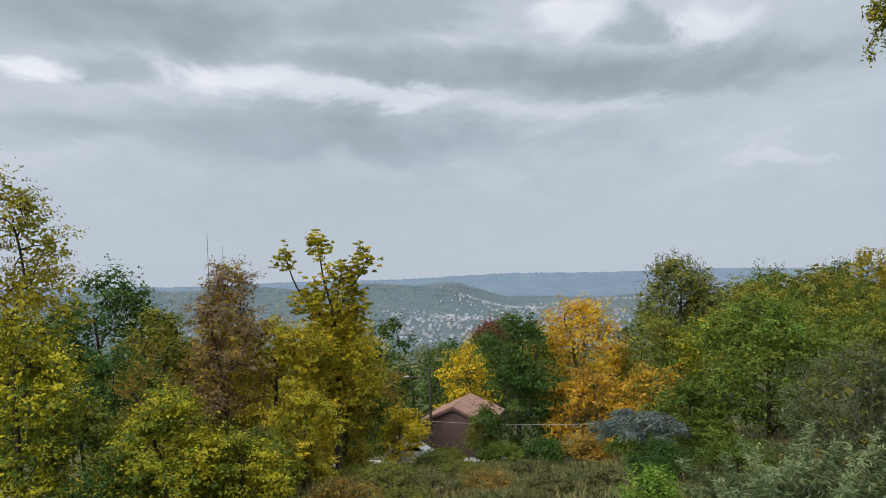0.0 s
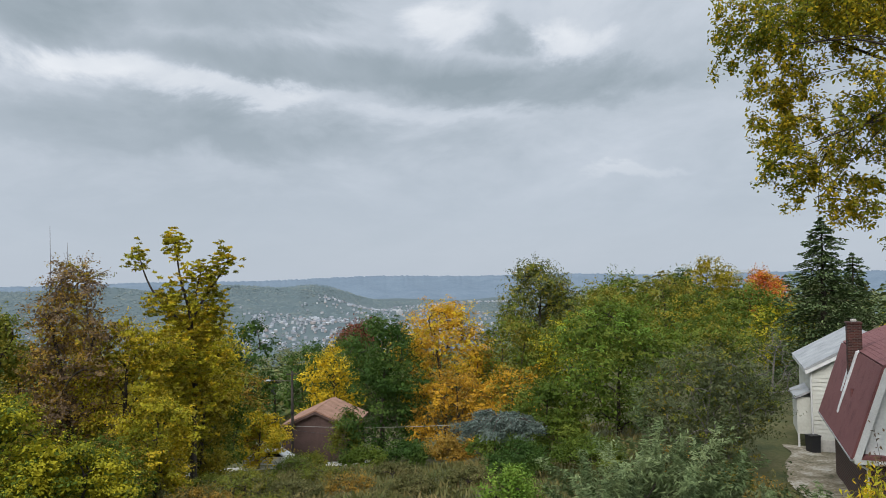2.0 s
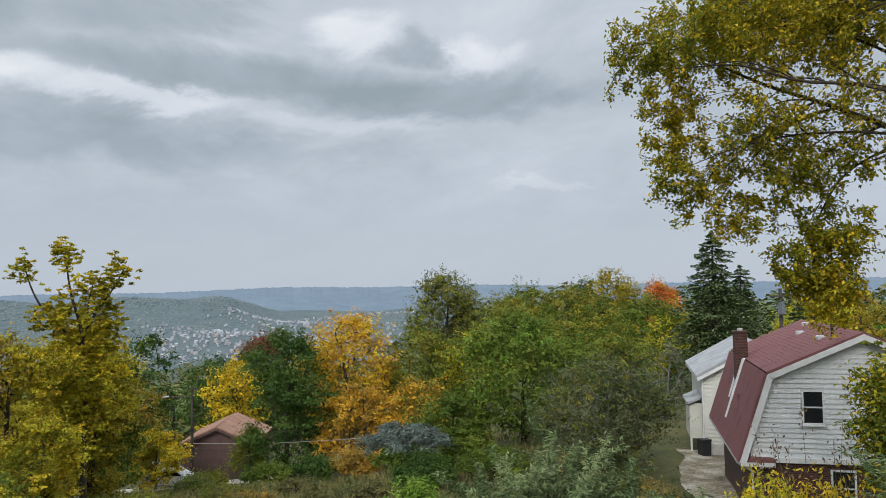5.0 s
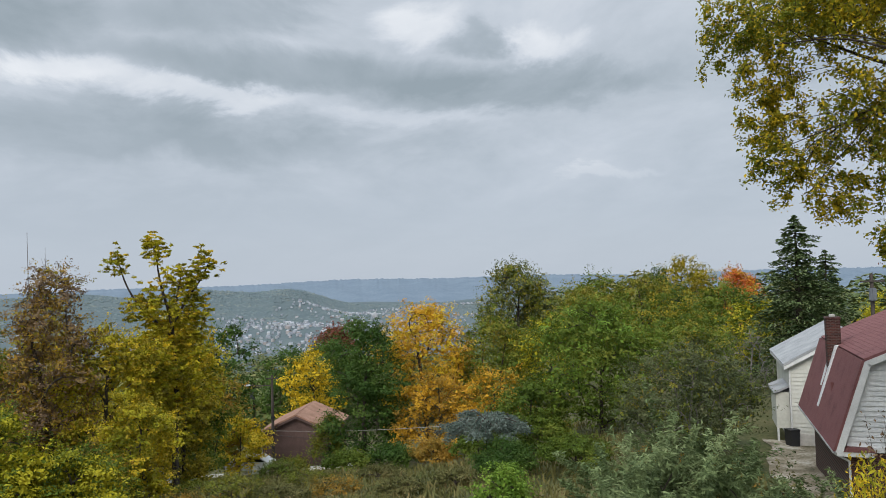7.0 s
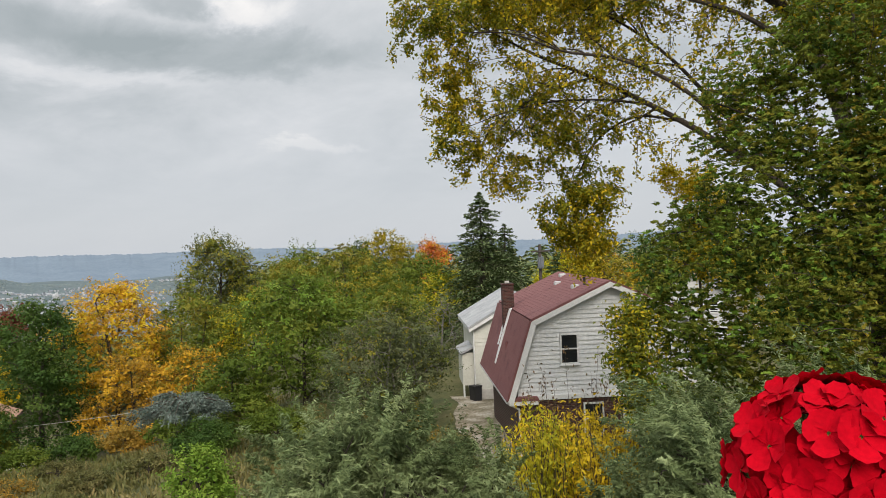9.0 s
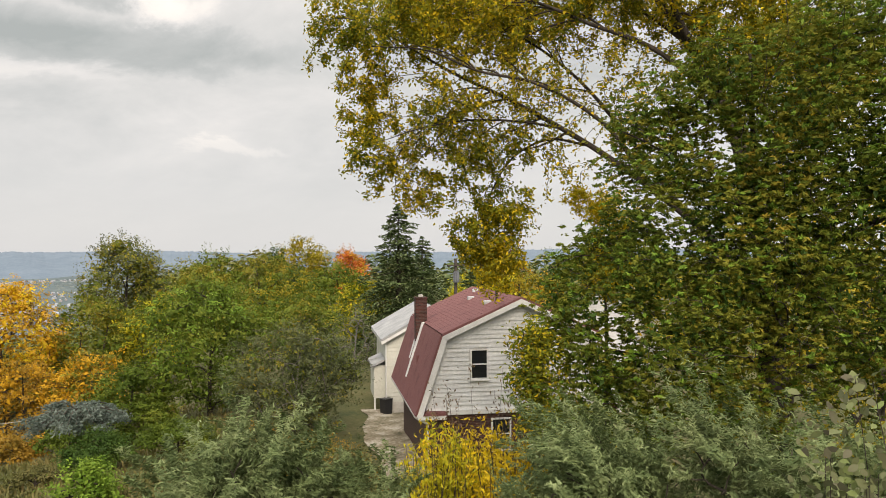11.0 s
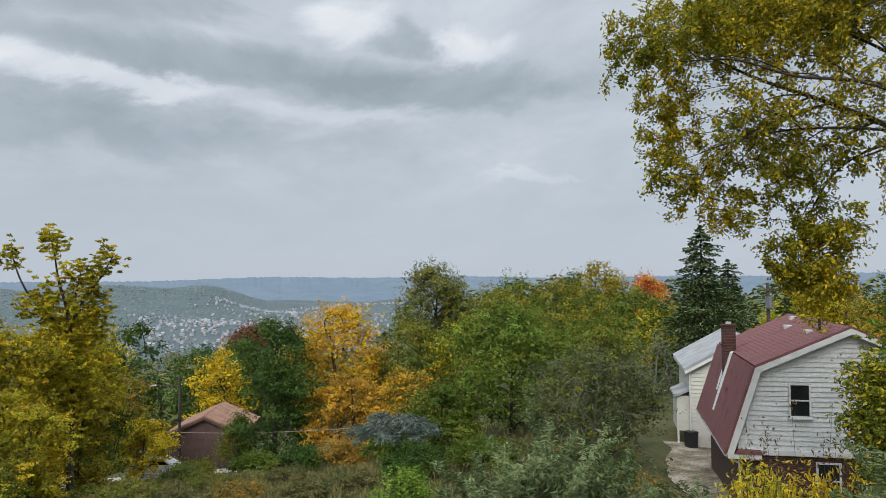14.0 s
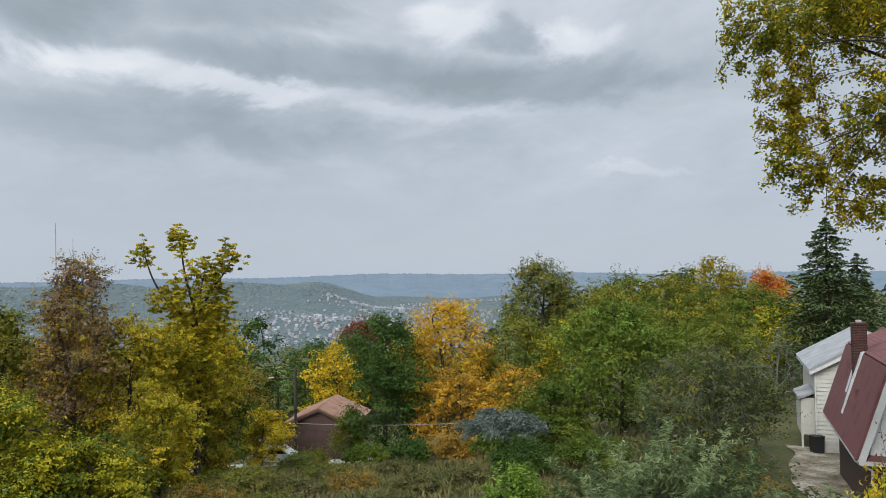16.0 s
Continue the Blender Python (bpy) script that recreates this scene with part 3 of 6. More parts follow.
def gambrel_house():
    """White-sided upper storey under a maroon gambrel roof, on a brick ground floor. Local x across the gable, y along the ridge."""
    house = empty("house", turned(25.24, 24.655, -10.15))
    Z = 10.15
    peak, brk, eave, base = -2.14 + Z, -3.76 + Z, -7.40 + Z, -7.29 + Z
    bx, ex, wx, D = 3.68, 4.88, 4.42, 10.4
    # brick storey
    bm = bmesh.new()
    box((-wx + 0.12, 0.12, -0.3), (wx - 0.12, D - 0.12, base - 0.02), 0, bm)
    part("brick_wall", bm, BRICK, house, "dark red brick ground floor")
    gable = [(-wx, base), (wx, base), (wx, base + 0.25), (bx - 0.12, brk - 0.05), (0, peak - 0.12), (-bx + 0.12, brk - 0.05), (-wx, base + 0.25)]
    part("gable_wall", prism(gable, 0.03, 0.18), WHITE, house)
    part("gable_wall", prism(gable, D - 0.18, D - 0.03), WHITE, house)
    part("floor_band", box((-wx, 0.18, base), (wx, D - 0.18, base + 0.2)), WHITE, house)
    clad(house, gable, 0.03, base + 0.10, peak - 0.2, WHITE, holes=((-2.39, -1.52, 4.28, 5.78),))
    part("skirt_board", box((-wx - 0.02, -0.06, base - 0.12), (wx + 0.02, 0.03, base + 0.10), 0.01), TRIM, house)
    sash_window(house, -1.955, 5.03, 0.86, 1.42, -0.02)
    # brick-storey windows and a door surround
    sash_window(house, -0.9, 1.75, 0.95, 1.5, 0.10)
    sash_window(house, 0.95, 1.75, 0.95, 1.3, 0.10)
    # roof: two slopes each side, with courses of shingles
    def sheet(p, q, nm="roof"):
        part(nm, slope(p, q, -0.28, D + 0.28, 0.10), SHINGLE, house)
        d = Vector((q[0] - p[0], q[1] - p[1]))
        rows = int(d.length / 0.21)
        out = Vector((-d.y, d.x)).normalized()
        if out.y < 0:
            out = -out
        for k in range(rows):
            a, b = k / rows, (k + 1) / rows
            pa, pb = Vector(p) + d * a + out * 0.102, Vector(p) + d * b + out * 0.102
            part("shingle_course", prism([tuple(pa), tuple(pb), tuple(pb + out * 0.002), tuple(pa + out * 0.011)], -0.285, D + 0.285), SHINGLE, house)
    for s in (-1, 1):
        sheet((s * bx, brk), (0, peak))
        sheet((s * ex, eave + 0.02), (s * bx, brk))
    for s in (-1, 1):
        for a, b in (((s * (bx + 0.02), brk - 0.02), (0, peak + 0.02)), ((s * (ex + 0.02), eave), (s * (bx + 0.02), brk - 0.02))):
            part("rake_board", prism([a, b, (b[0], b[1] - 0.24), (a[0] - s * 0.16, a[1] - 0.17)] if a[1] > brk - 0.5 else [a, b, (b[0] - s * 0.22, b[1] - 0.10), (a[0] - s * 0.26, a[1])], -0.345, -0.285), TRIM, house)
        # boxed eave, gutter and return
        part("soffit", box((s * (wx - 0.05), 0.18, eave - 0.10), (s * ex, D, eave + 0.0)), TRIM, house)
        gx = s * (ex + 0.07)
        part("gutter", prism([(gx - 0.07, eave + 0.08), (gx - 0.06, eave - 0.03), (gx + 0.05, eave - 0.04), (gx + 0.07, eave + 0.08), (gx + 0.055, eave + 0.08), (gx + 0.04, eave - 0.02), (gx - 0.05, eave - 0.01), (gx - 0.055, eave + 0.08)], -0.30, D + 0.30), METAL, house)
        part("eave_return", prism([(s * (ex - 0.02), eave - 0.14), (s * (ex - 1.35), eave - 0.14), (s * (ex - 1.35), eave + 0.04), (s * (ex - 0.02), eave + 0.04)], -0.34, 0.0), TRIM, house)
        part("return_roof", prism([(s * (ex - 0.25), eave + 0.045), (s * (ex - 1.40), eave + 0.045), (s * (ex - 1.34), eave + 0.20), (s * (ex - 0.42), eave + 0.22)], -0.36, -0.04), SHINGLE, house)
    v, f = tubes([(-ex - 0.05, -0.12, eave - 0.03), (-ex + 0.02, -0.02, eave - 0.12), (-wx + 0.06, 0.04, eave - 0.4)], [(-ex + 0.02, -0.02, eave - 0.12), (-wx + 0.06, 0.04, eave - 0.4), (-wx + 0.06, 0.04, 0.1)], [0.045] * 3, [0.045] * 3, 8)
    solid("downpipe", v, f, TRIM, house, True)
    # chimney on the steep slope, with flashing that runs down beside it
    cx, cy = -3.86, 5.9
    part("chimney", box((cx - 0.30, cy - 0.3, eave + 1.2), (cx + 0.30, cy + 0.3, peak - 0.30)), BRICK, house, "dark red brick chimney")
    part("chimney_cap", box((cx - 0.34, cy - 0.34, peak - 0.30), (cx + 0.34, cy + 0.34, peak - 0.20), 0.02), BRICK, house)
    part("chimney_pot", box((cx - 0.12, cy - 0.12, peak - 0.20), (cx + 0.12, cy + 0.12, peak - 0.08), 0.02), CONCRETE, house)
    d = Vector((bx - ex, brk - eave)).normalized()
    out = Vector((-(brk - eave), bx - ex)).normalized()
    out = -out if out.x > 0 else out
    for side, u0, u1, w in ((-1, 0.26, 1.04, 0.20), (1, 0.50, 1.0, 0.14)):
        a, b = Vector((-ex, eave)).lerp(Vector((-bx, brk)), u0), Vector((-ex, eave)).lerp(Vector((-bx, brk)), u1)
        strip = [tuple(a + out * 0.10), tuple(b + out * 0.10), tuple(b + out * 0.24), tuple(a + out * 0.17)]
        part("flashing", prism(strip, cy + side * 0.40 - w, cy + side * 0.40 + w), FLASHING, house, "pale metal flashing")
    # roof vents and a soil pipe
    for vx, vy in ((-1.0, 2.4), (-1.05, 6.2), (-0.35, 8.2)):
        z = peak - 0.44 * -vx + 0.12
        part("roof_vent", box((vx - 0.18, vy - 0.22, z - 0.12), (vx + 0.18, vy + 0.22, z + 0.10), 0.03), METAL, house)
    v, f = tubes([(-0.7, 1.7, peak - 0.3)], [(-0.7, 1.7, peak + 0.32)], [0.06], [0.06], 8)
    solid("vent_pipe", v, f, DARK, house)
    v, f = tubes([(-4.33, 3.6, 4.1)], [(-4.33, 3.6, 5.0)], [0.07], [0.07], 8)
    solid("vent_pipe", v, f, SHINGLE, house)
    return tagged(house, "white-sided house with maroon gambrel roof and brick chimney", "house")


gambrel_house()


def plain_house(name, x, y, turn, w, d, wall_h, pitch, wall_mat, roof_mat, label, over=0.35, windows=(), boards=True, trim=None):
    """A gabled house: x, y its near left corner, w across the gable, d along the ridge."""
    z = float(ground_z(x, y)) - 0.2
    root = empty(name, turned(x, y, z, turn))
    top = wall_h + math.tan(radians(pitch)) * w / 2
    gable = [(0, 0), (w, 0), (w, wall_h), (w / 2, top), (0, wall_h)]
    part("wall", prism(gable, 0.03, d), wall_mat, root)
    if boards:
        clad(root, gable, 0.03, 0.6, top - 0.1, wall_mat, 0.25)
    k = math.tan(radians(pitch))
    for s in (0, 1):
        e = (-over, wall_h - over * k) if s == 0 else (w + over, wall_h - over * k)
        part("roof", slope(e, (w / 2, top), -over, d + over, 0.14), roof_mat, root)
        part("rake_board", prism([(e[0], e[1] - 0.02), (w / 2, top - 0.02), (w / 2, top - 0.24), (e[0], e[1] - 0.22)], -over - 0.05, -over + 0.01), trim or TRIM, root)
        part("fascia", box((e[0] - 0.02, -over, e[1] - 0.16), (e[0] + 0.03, d + over, e[1] + 0.05)), trim or TRIM, root)
    for wx, wz, ww, wh in windows:
        sash_window(root, wx, wz, ww, wh, -0.01)
    return tagged(root, label, "house"), z


annex, _ = plain_house("house", 29.15, 40.95, 30, 6.6, 8.5, 5.25, 29, CREAM, GREYROOF, "cream clapboard house with pale grey roof", windows=((2.3, 4.4, 0.8, 1.3), (2.3, 1.8, 0.8, 1.3)))
part("foundation", box((-0.06, -0.03, -0.2), (6.66, 8.56, 0.95)), CONCRETE, annex)
part("bay_roof", prism([(-0.95, 3.35), (-0.06, 3.75), (-0.06, 3.62), (-0.95, 3.2)], 0.6, 4.2), GREYROOF, annex)
part("bay_wall", box((-0.8, 0.8, 1.1), (-0.03, 4.0, 3.3)), CREAM, annex)
part("bay_post", box((-0.8, 0.72, -0.1), (-0.68, 0.80, 1.1)), TRIM, annex)
v, f = tubes([(-0.05, -0.08, 0.1)], [(-0.05, -0.08, 5.1)], [0.05], [0.05], 8)
solid("downpipe", v, f, TRIM, annex)

plain_house("house", -3.6, 79.0, 14, 7.0, 8.0, 3.9, 24, BROWNWALL, TANROOF, "low brown-sided house with a tan shingle roof", boards=False, trim=BROWNWALL)
plain_house("house", 58.4, 50.0, 75, 7, 9, 5.6, 28, WHITE, SLATE, "white house with grey roof behind the trees", windows=((2.2, 4.4, 0.9, 1.4), (5.2, 4.4, 0.9, 1.4)))


def sheet_on_ground(name, outline, lift, mat, label):
    """A surface laid on the ground inside a rectangle (x0, y0, x1, y1) turned by an angle about its first corner."""
    (x0, y0), ang, w, d = outline
    nu, nv = 14, 22
    u, v = np.meshgrid(np.linspace(0, w, nu), np.linspace(0, d, nv), indexing="ij")
    wob = (0.3 * np.sin(v * 0.5) + 0.12 * np.sin(v * 1.3 + 1)) * np.abs(2 * u / w - 1)
    c, s = math.cos(radians(ang)), math.sin(radians(ang))
    X, Y = x0 + (u + wob) * c + v * s, y0 - (u + wob) * s + v * c
    Z = ground_z(X, Y) + lift
    n = np.arange(nu * nv).reshape(nu, nv)
    f = np.stack([n[:-1, :-1], n[1:, :-1], n[1:, 1:], n[:-1, 1:]], -1).reshape(-1, 4)
    ob = solid(name, np.stack([X, Y, Z], -1).reshape(-1, 3), f, mat, None, True)
    return tagged(ob, label, "paving", kind="structure")


sheet_on_ground("driveway", ((19.2, 27.2), 30, 2.7, 18.0), 0.07, GRAVEL, "pale gravel driveway beside the white house")
sheet_on_ground("pavement", ((-14.0, 75.0), 90, 6.5, 19.0), 0.09, CONCRETE, "pale concrete parking strip below the slope")


def bin_thing(x, y):
    z = float(ground_z(x, y))
    b = empty("rubbish_bin", Matrix.Translation((x, y, z)))
    part("body", prism([(-0.26, 0), (0.26, 0), (0.31, 1.0), (-0.31, 1.0)], -0.3, 0.3), DARK, b)
    part("lid", box((-0.34, -0.35, 1.0), (0.34, 0.33, 1.07), 0.02), DARK, b)
    return tagged(b, "black wheeled rubbish bin beside the cream house", "bin")


bin_thing(28.95, 40.75)


def utility_pole(x, y, top, arm=None, label="weathered wooden utility pole on the slope"):
    z = float(ground_z(x, y))
    root = empty("utility_pole", Matrix.Translation((x, y, z)))
    h = top - z
    v, f = tubes([(-0.03, 0, -0.1)], [(0, 0, h)], [0.17], [0.12], 10)
    solid("pole", v, f, POLEWOOD, root, True)
    if arm:
        v, f = tubes([(0, -0.1, h - 1.0)], [(-2.2, -0.3, h - 0.85)], [0.05], [0.04], 8)
        solid("lamp_arm", v, f, POLEWOOD, root)
        part("lamp_head", box((-2.7, -0.4, h - 0.9), (-2.1, -0.18, h - 0.76), 0.03), METAL, root)
        part("cross_arm", box((-0.6, -0.2, h - 0.35), (0.6, -0.1, h - 0.25)), POLEWOOD, root)
        part("bracket", box((-0.2, -0.22, h - 4.3), (0.2, -0.12, h - 4.0), 0.02), DARK, root)
    else:
        part("cross_arm", box((-1.0, -0.2, h - 0.6), (0.9, -0.1, h - 0.48)), POLEWOOD, root)
        part("transformer", box((-0.42, -0.5, h - 1.9), (0.02, -0.1, h - 1.0), 0.08), SLATE, root)
    return tagged(root, label, "pole", "utility poles")


utility_pole(-2.5, 77.8, -9.1, True)
utility_pole(39.2, 45.6, -0.5, None, "grey wooden utility pole behind the roof")
utility_pole(-5.0, 92.0, -11.5, None, "far wooden utility pole among trees")
W = empty("overhead_cable")
cable("wire", (-2.4, 77.7, -14.6), (28.6, 41.1, -6.95), 0.9, 0.022, CABLE, W)
tagged(W, "pale overhead cable from the pole to the house", "cable")
W = empty("overhead_cable")
cable("wire", (-2.4, 77.7, -15.0), (28.9, 40.9, -7.35), 1.6, 0.016, DARK, W)
tagged(W, "thin dark overhead cable below the pale one", "cable")
def car(x, y, turn, mat, label):
    z = float(ground_z(x, y)) + 0.1
    root = empty("car", turned(x, y, z, turn))
    side = [(-2.1, 0.35), (-2.15, 0.75), (-1.9, 0.95), (-1.2, 1.0), (-0.6, 1.48), (1.0, 1.52), (1.75, 1.05), (2.1, 0.95), (2.15, 0.4), (1.9, 0.3), (-1.9, 0.3)]
    part("body", prism(side, -0.85, 0.85), mat, root)
    part("window_band", prism([(-1.08, 1.02), (-0.58, 1.42), (0.95, 1.46), (1.55, 1.05)], -0.86, 0.86), GLASS, root)
    for wx in (-1.35, 1.35):
        for wy in (-0.78, 0.78):
            v, f = tubes([(wx, wy - 0.1, 0.33)], [(wx, wy + 0.1, 0.33)], [0.33], [0.33], 14)
            tyre = solid("tyre", v, f, DARK, root)
            v, f = tubes([(wx, wy - 0.11, 0.33)], [(wx, wy + 0.11, 0.33)], [0.2], [0.2], 10)
            rim = solid("rim", v, f, METAL, tyre)
    return tagged(root, label, "car")


car(-10.8, 71.2, 70, CARPAINT, "silver car parked on the concrete strip")
car(-4.4, 71.8, 15, plain_mat("white_van_paint", (0.7, 0.7, 0.7), 0.4), "white car parked by the shrubs")

# ---- trees and bushes: x, y, top, bottom of the crown, radius, leaves ----
S = iter(range(1, 400))


def plant(x, y, top, bottom, radius, leaf, label, **kw):
    return tree(x, y, top, bottom, radius, leaf, label=label, seed=next(S), **kw)


# the thicket on the falling slope
plant(-17.9, 28.9, 5.2, -3.5, 3.1, "moss", "tall yellow-green tree hung with vines", n=12000, size=0.17, lobes=46, mix=(("lime", 0.3),))
plant(-15.4, 26.8, -0.8, -8.5, 2.3, "lime", "lime-green vine smothering a small tree", shape="column", n=11000, size=0.15, lobes=44, lump=0.34, mix=(("green", 0.3),))
plant(-13.3, 27.4, -4.0, -8.8, 1.9, "olive", "mossy green vine-covered bush", shape="dome", n=6000, size=0.14, category="bush", name="bush")
plant(-24.1, 52.6, 1.6, -10.0, 4.2, "dark", "dark green maple in full leaf", shape="oval", n=8000, size=0.26, lobes=40)
plant(-19.9, 50.0, -1.0, -10.0, 2.6, "olive", "olive-green tree beside the dark maple", shape="oval", n=6000, size=0.24)
plant(-23.6, 61.4, -2.4, -13.5, 3.2, "moss", "yellowing tree in the gap of the thicket", n=5000, size=0.26, mix=(("orange", 0.3),))
plant(-17.4, 40.1, -3.0, -10.0, 2.1, "dark", "dark green bush in the thicket", shape="oval", n=5000, size=0.2, category="bush", name="bush")
plant(-14.6, 36.0, -3.4, -10.0, 2.0, "brown", "brownish shrub with dead twigs", shape="oval", n=3500, size=0.16, category="bush", name="bush", mix=(("olive", 0.5),))
plant(-9.5, 25.4, -3.2, -8.2, 2.0, "lime", "bright yellow-green shrub on the slope", shape="dome", n=9000, size=0.15, lobes=40, category="bush", name="bush", mix=(("green", 0.25),))
plant(-7.4, 26.2, -4.9, -8.4, 1.7, "lime", "low yellow-green shrub on the slope", shape="dome", n=6500, size=0.14, category="bush", name="bush", mix=(("green", 0.3),))
plant(-11.4, 25.0, -5.4, -8.4, 1.8, "dark", "dark green weedy shrub on the slope", shape="dome", n=5000, size=0.13, category="bush", name="bush", mix=(("moss", 0.25),))
plant(-13.0, 44.0, 1.6, -11.6, 2.45, "vine", "dead tree trunk smothered in brown withered vine", shape="column", n=15000, size=0.17, lobes=54, lump=0.42, sprigs=110, mix=(("brown", 0.28), ("moss", 0.08)))
snag = bpy.data.objects[[o.name for o in bpy.data.objects if o.get("label", "").startswith("dead tree trunk")][0]]
rt = np.random.default_rng(9)
for k in range(14):
    a = rt.normal(size=2) * (0.9, 0.9)
    h0, ln = 12.6 + rt.uniform(-0.8, 0.3), rt.uniform(0.6, 1.6)
    v, f = tubes([(a[0], a[1], h0)], [(a[0] + rt.normal() * 0.35, a[1], h0 + ln)], [0.018], [0.006], 5)
    solid("twig", v, f, GREYBARK, snag)
v, f = tubes([(-1.05, -0.4, 12.0)], [(-1.1, -0.4, 15.3)], [0.022], [0.010], 5)
solid("twig", v, f, GREYBARK, snag)
next(S)
plant(-10.9, 45.6, -1.8, -11.5, 2.6, "lime", "ochre tree hung with vines", shape="oval", n=8000, size=0.2, mix=(("yellow", 0.15), ("moss", 0.4)))
plant(-8.2, 41.1, -5.6, -11.3, 1.9, "lime", "ochre-yellow vine heaped over a bush", shape="column", n=8000, size=0.16, lobes=36, lump=0.36, category="bush", name="bush", mix=(("moss", 0.35), ("yellow", 0.15)))
plant(-8.3, 59.3, -4.5, -14.5, 3.2, "green", "fresh green tree on the slope", shape="oval", n=6500, size=0.25)
plant(-8.6, 57.2, -1.8, -9.5, 3.4, "moss", "yellow-olive tree behind the thicket", n=6000, size=0.26, mix=(("lime", 0.45), ("yellow", 0.15)))
plant(-5.4, 44.0, -11.0, -12.0, 1.8, "olive", "dull green bush at the edge of the thicket", shape="dome", n=5000, size=0.16, category="bush", name="bush")
plant(-9.8, 38.0, -7.0, -10.9, 2.0, "green", "green leafy bush in the undergrowth", shape="dome", n=4500, size=0.16, category="bush", name="bush", mix=(("brown", 0.2),))
plant(-6.6, 72.0, -7.7, -16.5, 2.3, "brown", "brown-orange tree by the lane", shape="oval", n=3500, size=0.25, mix=(("olive", 0.4),))
plant(-5.2, 69.7, -11.6, -16.4, 2.7, "yellow", "bright yellow small tree by the pole", shape="dome", n=3400, size=0.24, lobes=26, mix=(("lime", 0.3),))
plant(-7.6, 89.6, -4.3, -16.0, 3.4, "dark", "dark tree on the lower slope", shape="oval", n=4500, size=0.32)
plant(-14.0, 88.0, -3.5, -16.0, 4.2, "olive", "olive tree on the lower slope", n=4500, size=0.32)
plant(-24.0, 84.0, -3.0, -16.0, 4.6, "moss", "yellowing tree on the lower slope", n=4500, size=0.32)
plant(-38.0, 70.0, -2.0, -16.0, 5.0, "dark", "dark tree beyond the thicket", n=4500, size=0.32)
plant(-28.0, 40.0, 1.0, -9.0, 4.0, "moss", "yellow-green tree beyond the thicket", n=5000, size=0.24)
plant(-7.6, 52.5, -5.4, -13.0, 2.1, "moss", "olive-green tree at the edge of the thicket", shape="oval", n=5500, size=0.21, mix=(("moss", 0.3),))
plant(-10.6, 53.0, -2.6, -13.0, 2.8, "moss", "ochre-green tree inside the thicket", shape="oval", n=5000, size=0.22, mix=(("lime", 0.4), ("yellow", 0.15)))
plant(-15.4, 52.0, -3.0, -13.0, 2.8, "moss", "yellowing tree inside the thicket", shape="oval", n=5000, size=0.22, mix=(("orange", 0.15),))
plant(-8.8, 64.0, -7.0, -15.5, 2.3, "green", "green tree above the parked cars", shape="oval", n=4000, size=0.23)
plant(-12.2, 33.0, -5.6, -10.0, 2.0, "brown", "brownish bush under the dead tree", shape="dome", n=4200, size=0.16, category="bush", name="bush", mix=(("moss", 0.5),))
# the middle of the view
plant(1.9, 91.9, -7.6, -17.5, 3.8, "yellow", "yellow autumn tree beyond the brown house", n=4500, size=0.30, mix=(("olive", 0.15),))
plant(5.9, 71.0, -3.1, -17.0, 4.5, "dark", "tall dark green oval tree", shape="oval", n=12000, size=0.25, lobes=54, lump=0.27)
plant(2.7, 71.5, -12.2, -17.0, 1.9, "olive", "ragged shrub by the brown house", shape="dome", n=2500, size=0.2, category="bush", name="bush")
plant(13.0, 76.8, -1.9, -13.0, 5.3, "orange", "golden orange tree, leaves thinning", shape="oval", n=11500, size=0.25, lobes=66, mix=(("yellow", 0.35),))
plant(12.4, 67.0, -8.0, -16.5, 3.9, "orange", "orange-yellow tree with sparse leaves", shape="oval", n=5200, size=0.23, mix=(("brown", 0.35),))
plant(17.2, 66.0, -7.9, -15.0, 3.6, "orange", "bronze-yellow tree with thinning crown", n=4600, size=0.23, mix=(("olive", 0.45),))
plant(20.6, 77.0, -3.6, -13.5, 4.8, "olive", "olive-green tree tinged with orange", n=7500, size=0.27, lobes=42, mix=(("green", 0.3),))
plant(25.5, 74.0, -4.0, -12.5, 4.0, "lime", "yellow-green tree between greener ones", n=5000, size=0.27, mix=(("green", 0.5),))
plant(32.0, 107.0, 2.4, -12.0, 7.0, "olive", "broad olive tree on the skyline", n=13000, size=0.36, lobes=46, sprigs=140, mix=(("grey", 0.4),))
plant(42.6, 103.5, 0.2, -12.0, 6.4, "green", "green tree on the skyline", n=7500, size=0.36, lobes=40, mix=(("olive", 0.3),))
plant(37.0, 92.0, -1.5, -12.0, 5.2, "olive", "olive-green tree below the skyline", n=6500, size=0.32)
plant(19.9, 48.1, -1.5, -12.8, 4.5, "green", "round green tree, leaves just turning", n=15000, size=0.22, lobes=64, lump=0.27, mix=(("bright", 0.2),))
plant(14.6, 47.5, -6.6, -12.6, 2.6, "green", "green bush below the round tree", shape="oval", n=6000, size=0.2, category="bush", name="bush")
plant(20.2, 37.2, -3.4, -10.6, 3.5, "grey", "grey-green apple tree with fine twigs", n=13000, size=0.15, lobes=56, lump=0.3, sprigs=160, mix=(("olive", 0.12),), bark=GREYBARK)
plant(23.2, 40.3, -5.0, -10.0, 1.9, "grey", "grey-green weeping branches of an old tree", n=5000, size=0.15, bark=GREYBARK, mix=(("dark", 0.3),))
plant(10.9, 40.3, -8.8, -11.5, 1.8, "dark", "very dark green bush under the blue spruce", shape="dome", n=5000, size=0.14, category="bush", name="bush")
plant(14.3, 38.5, -8.4, -11.2, 2.0, "green", "green bush at the meadow edge", shape="dome", n=5000, size=0.14, category="bush", name="bush")
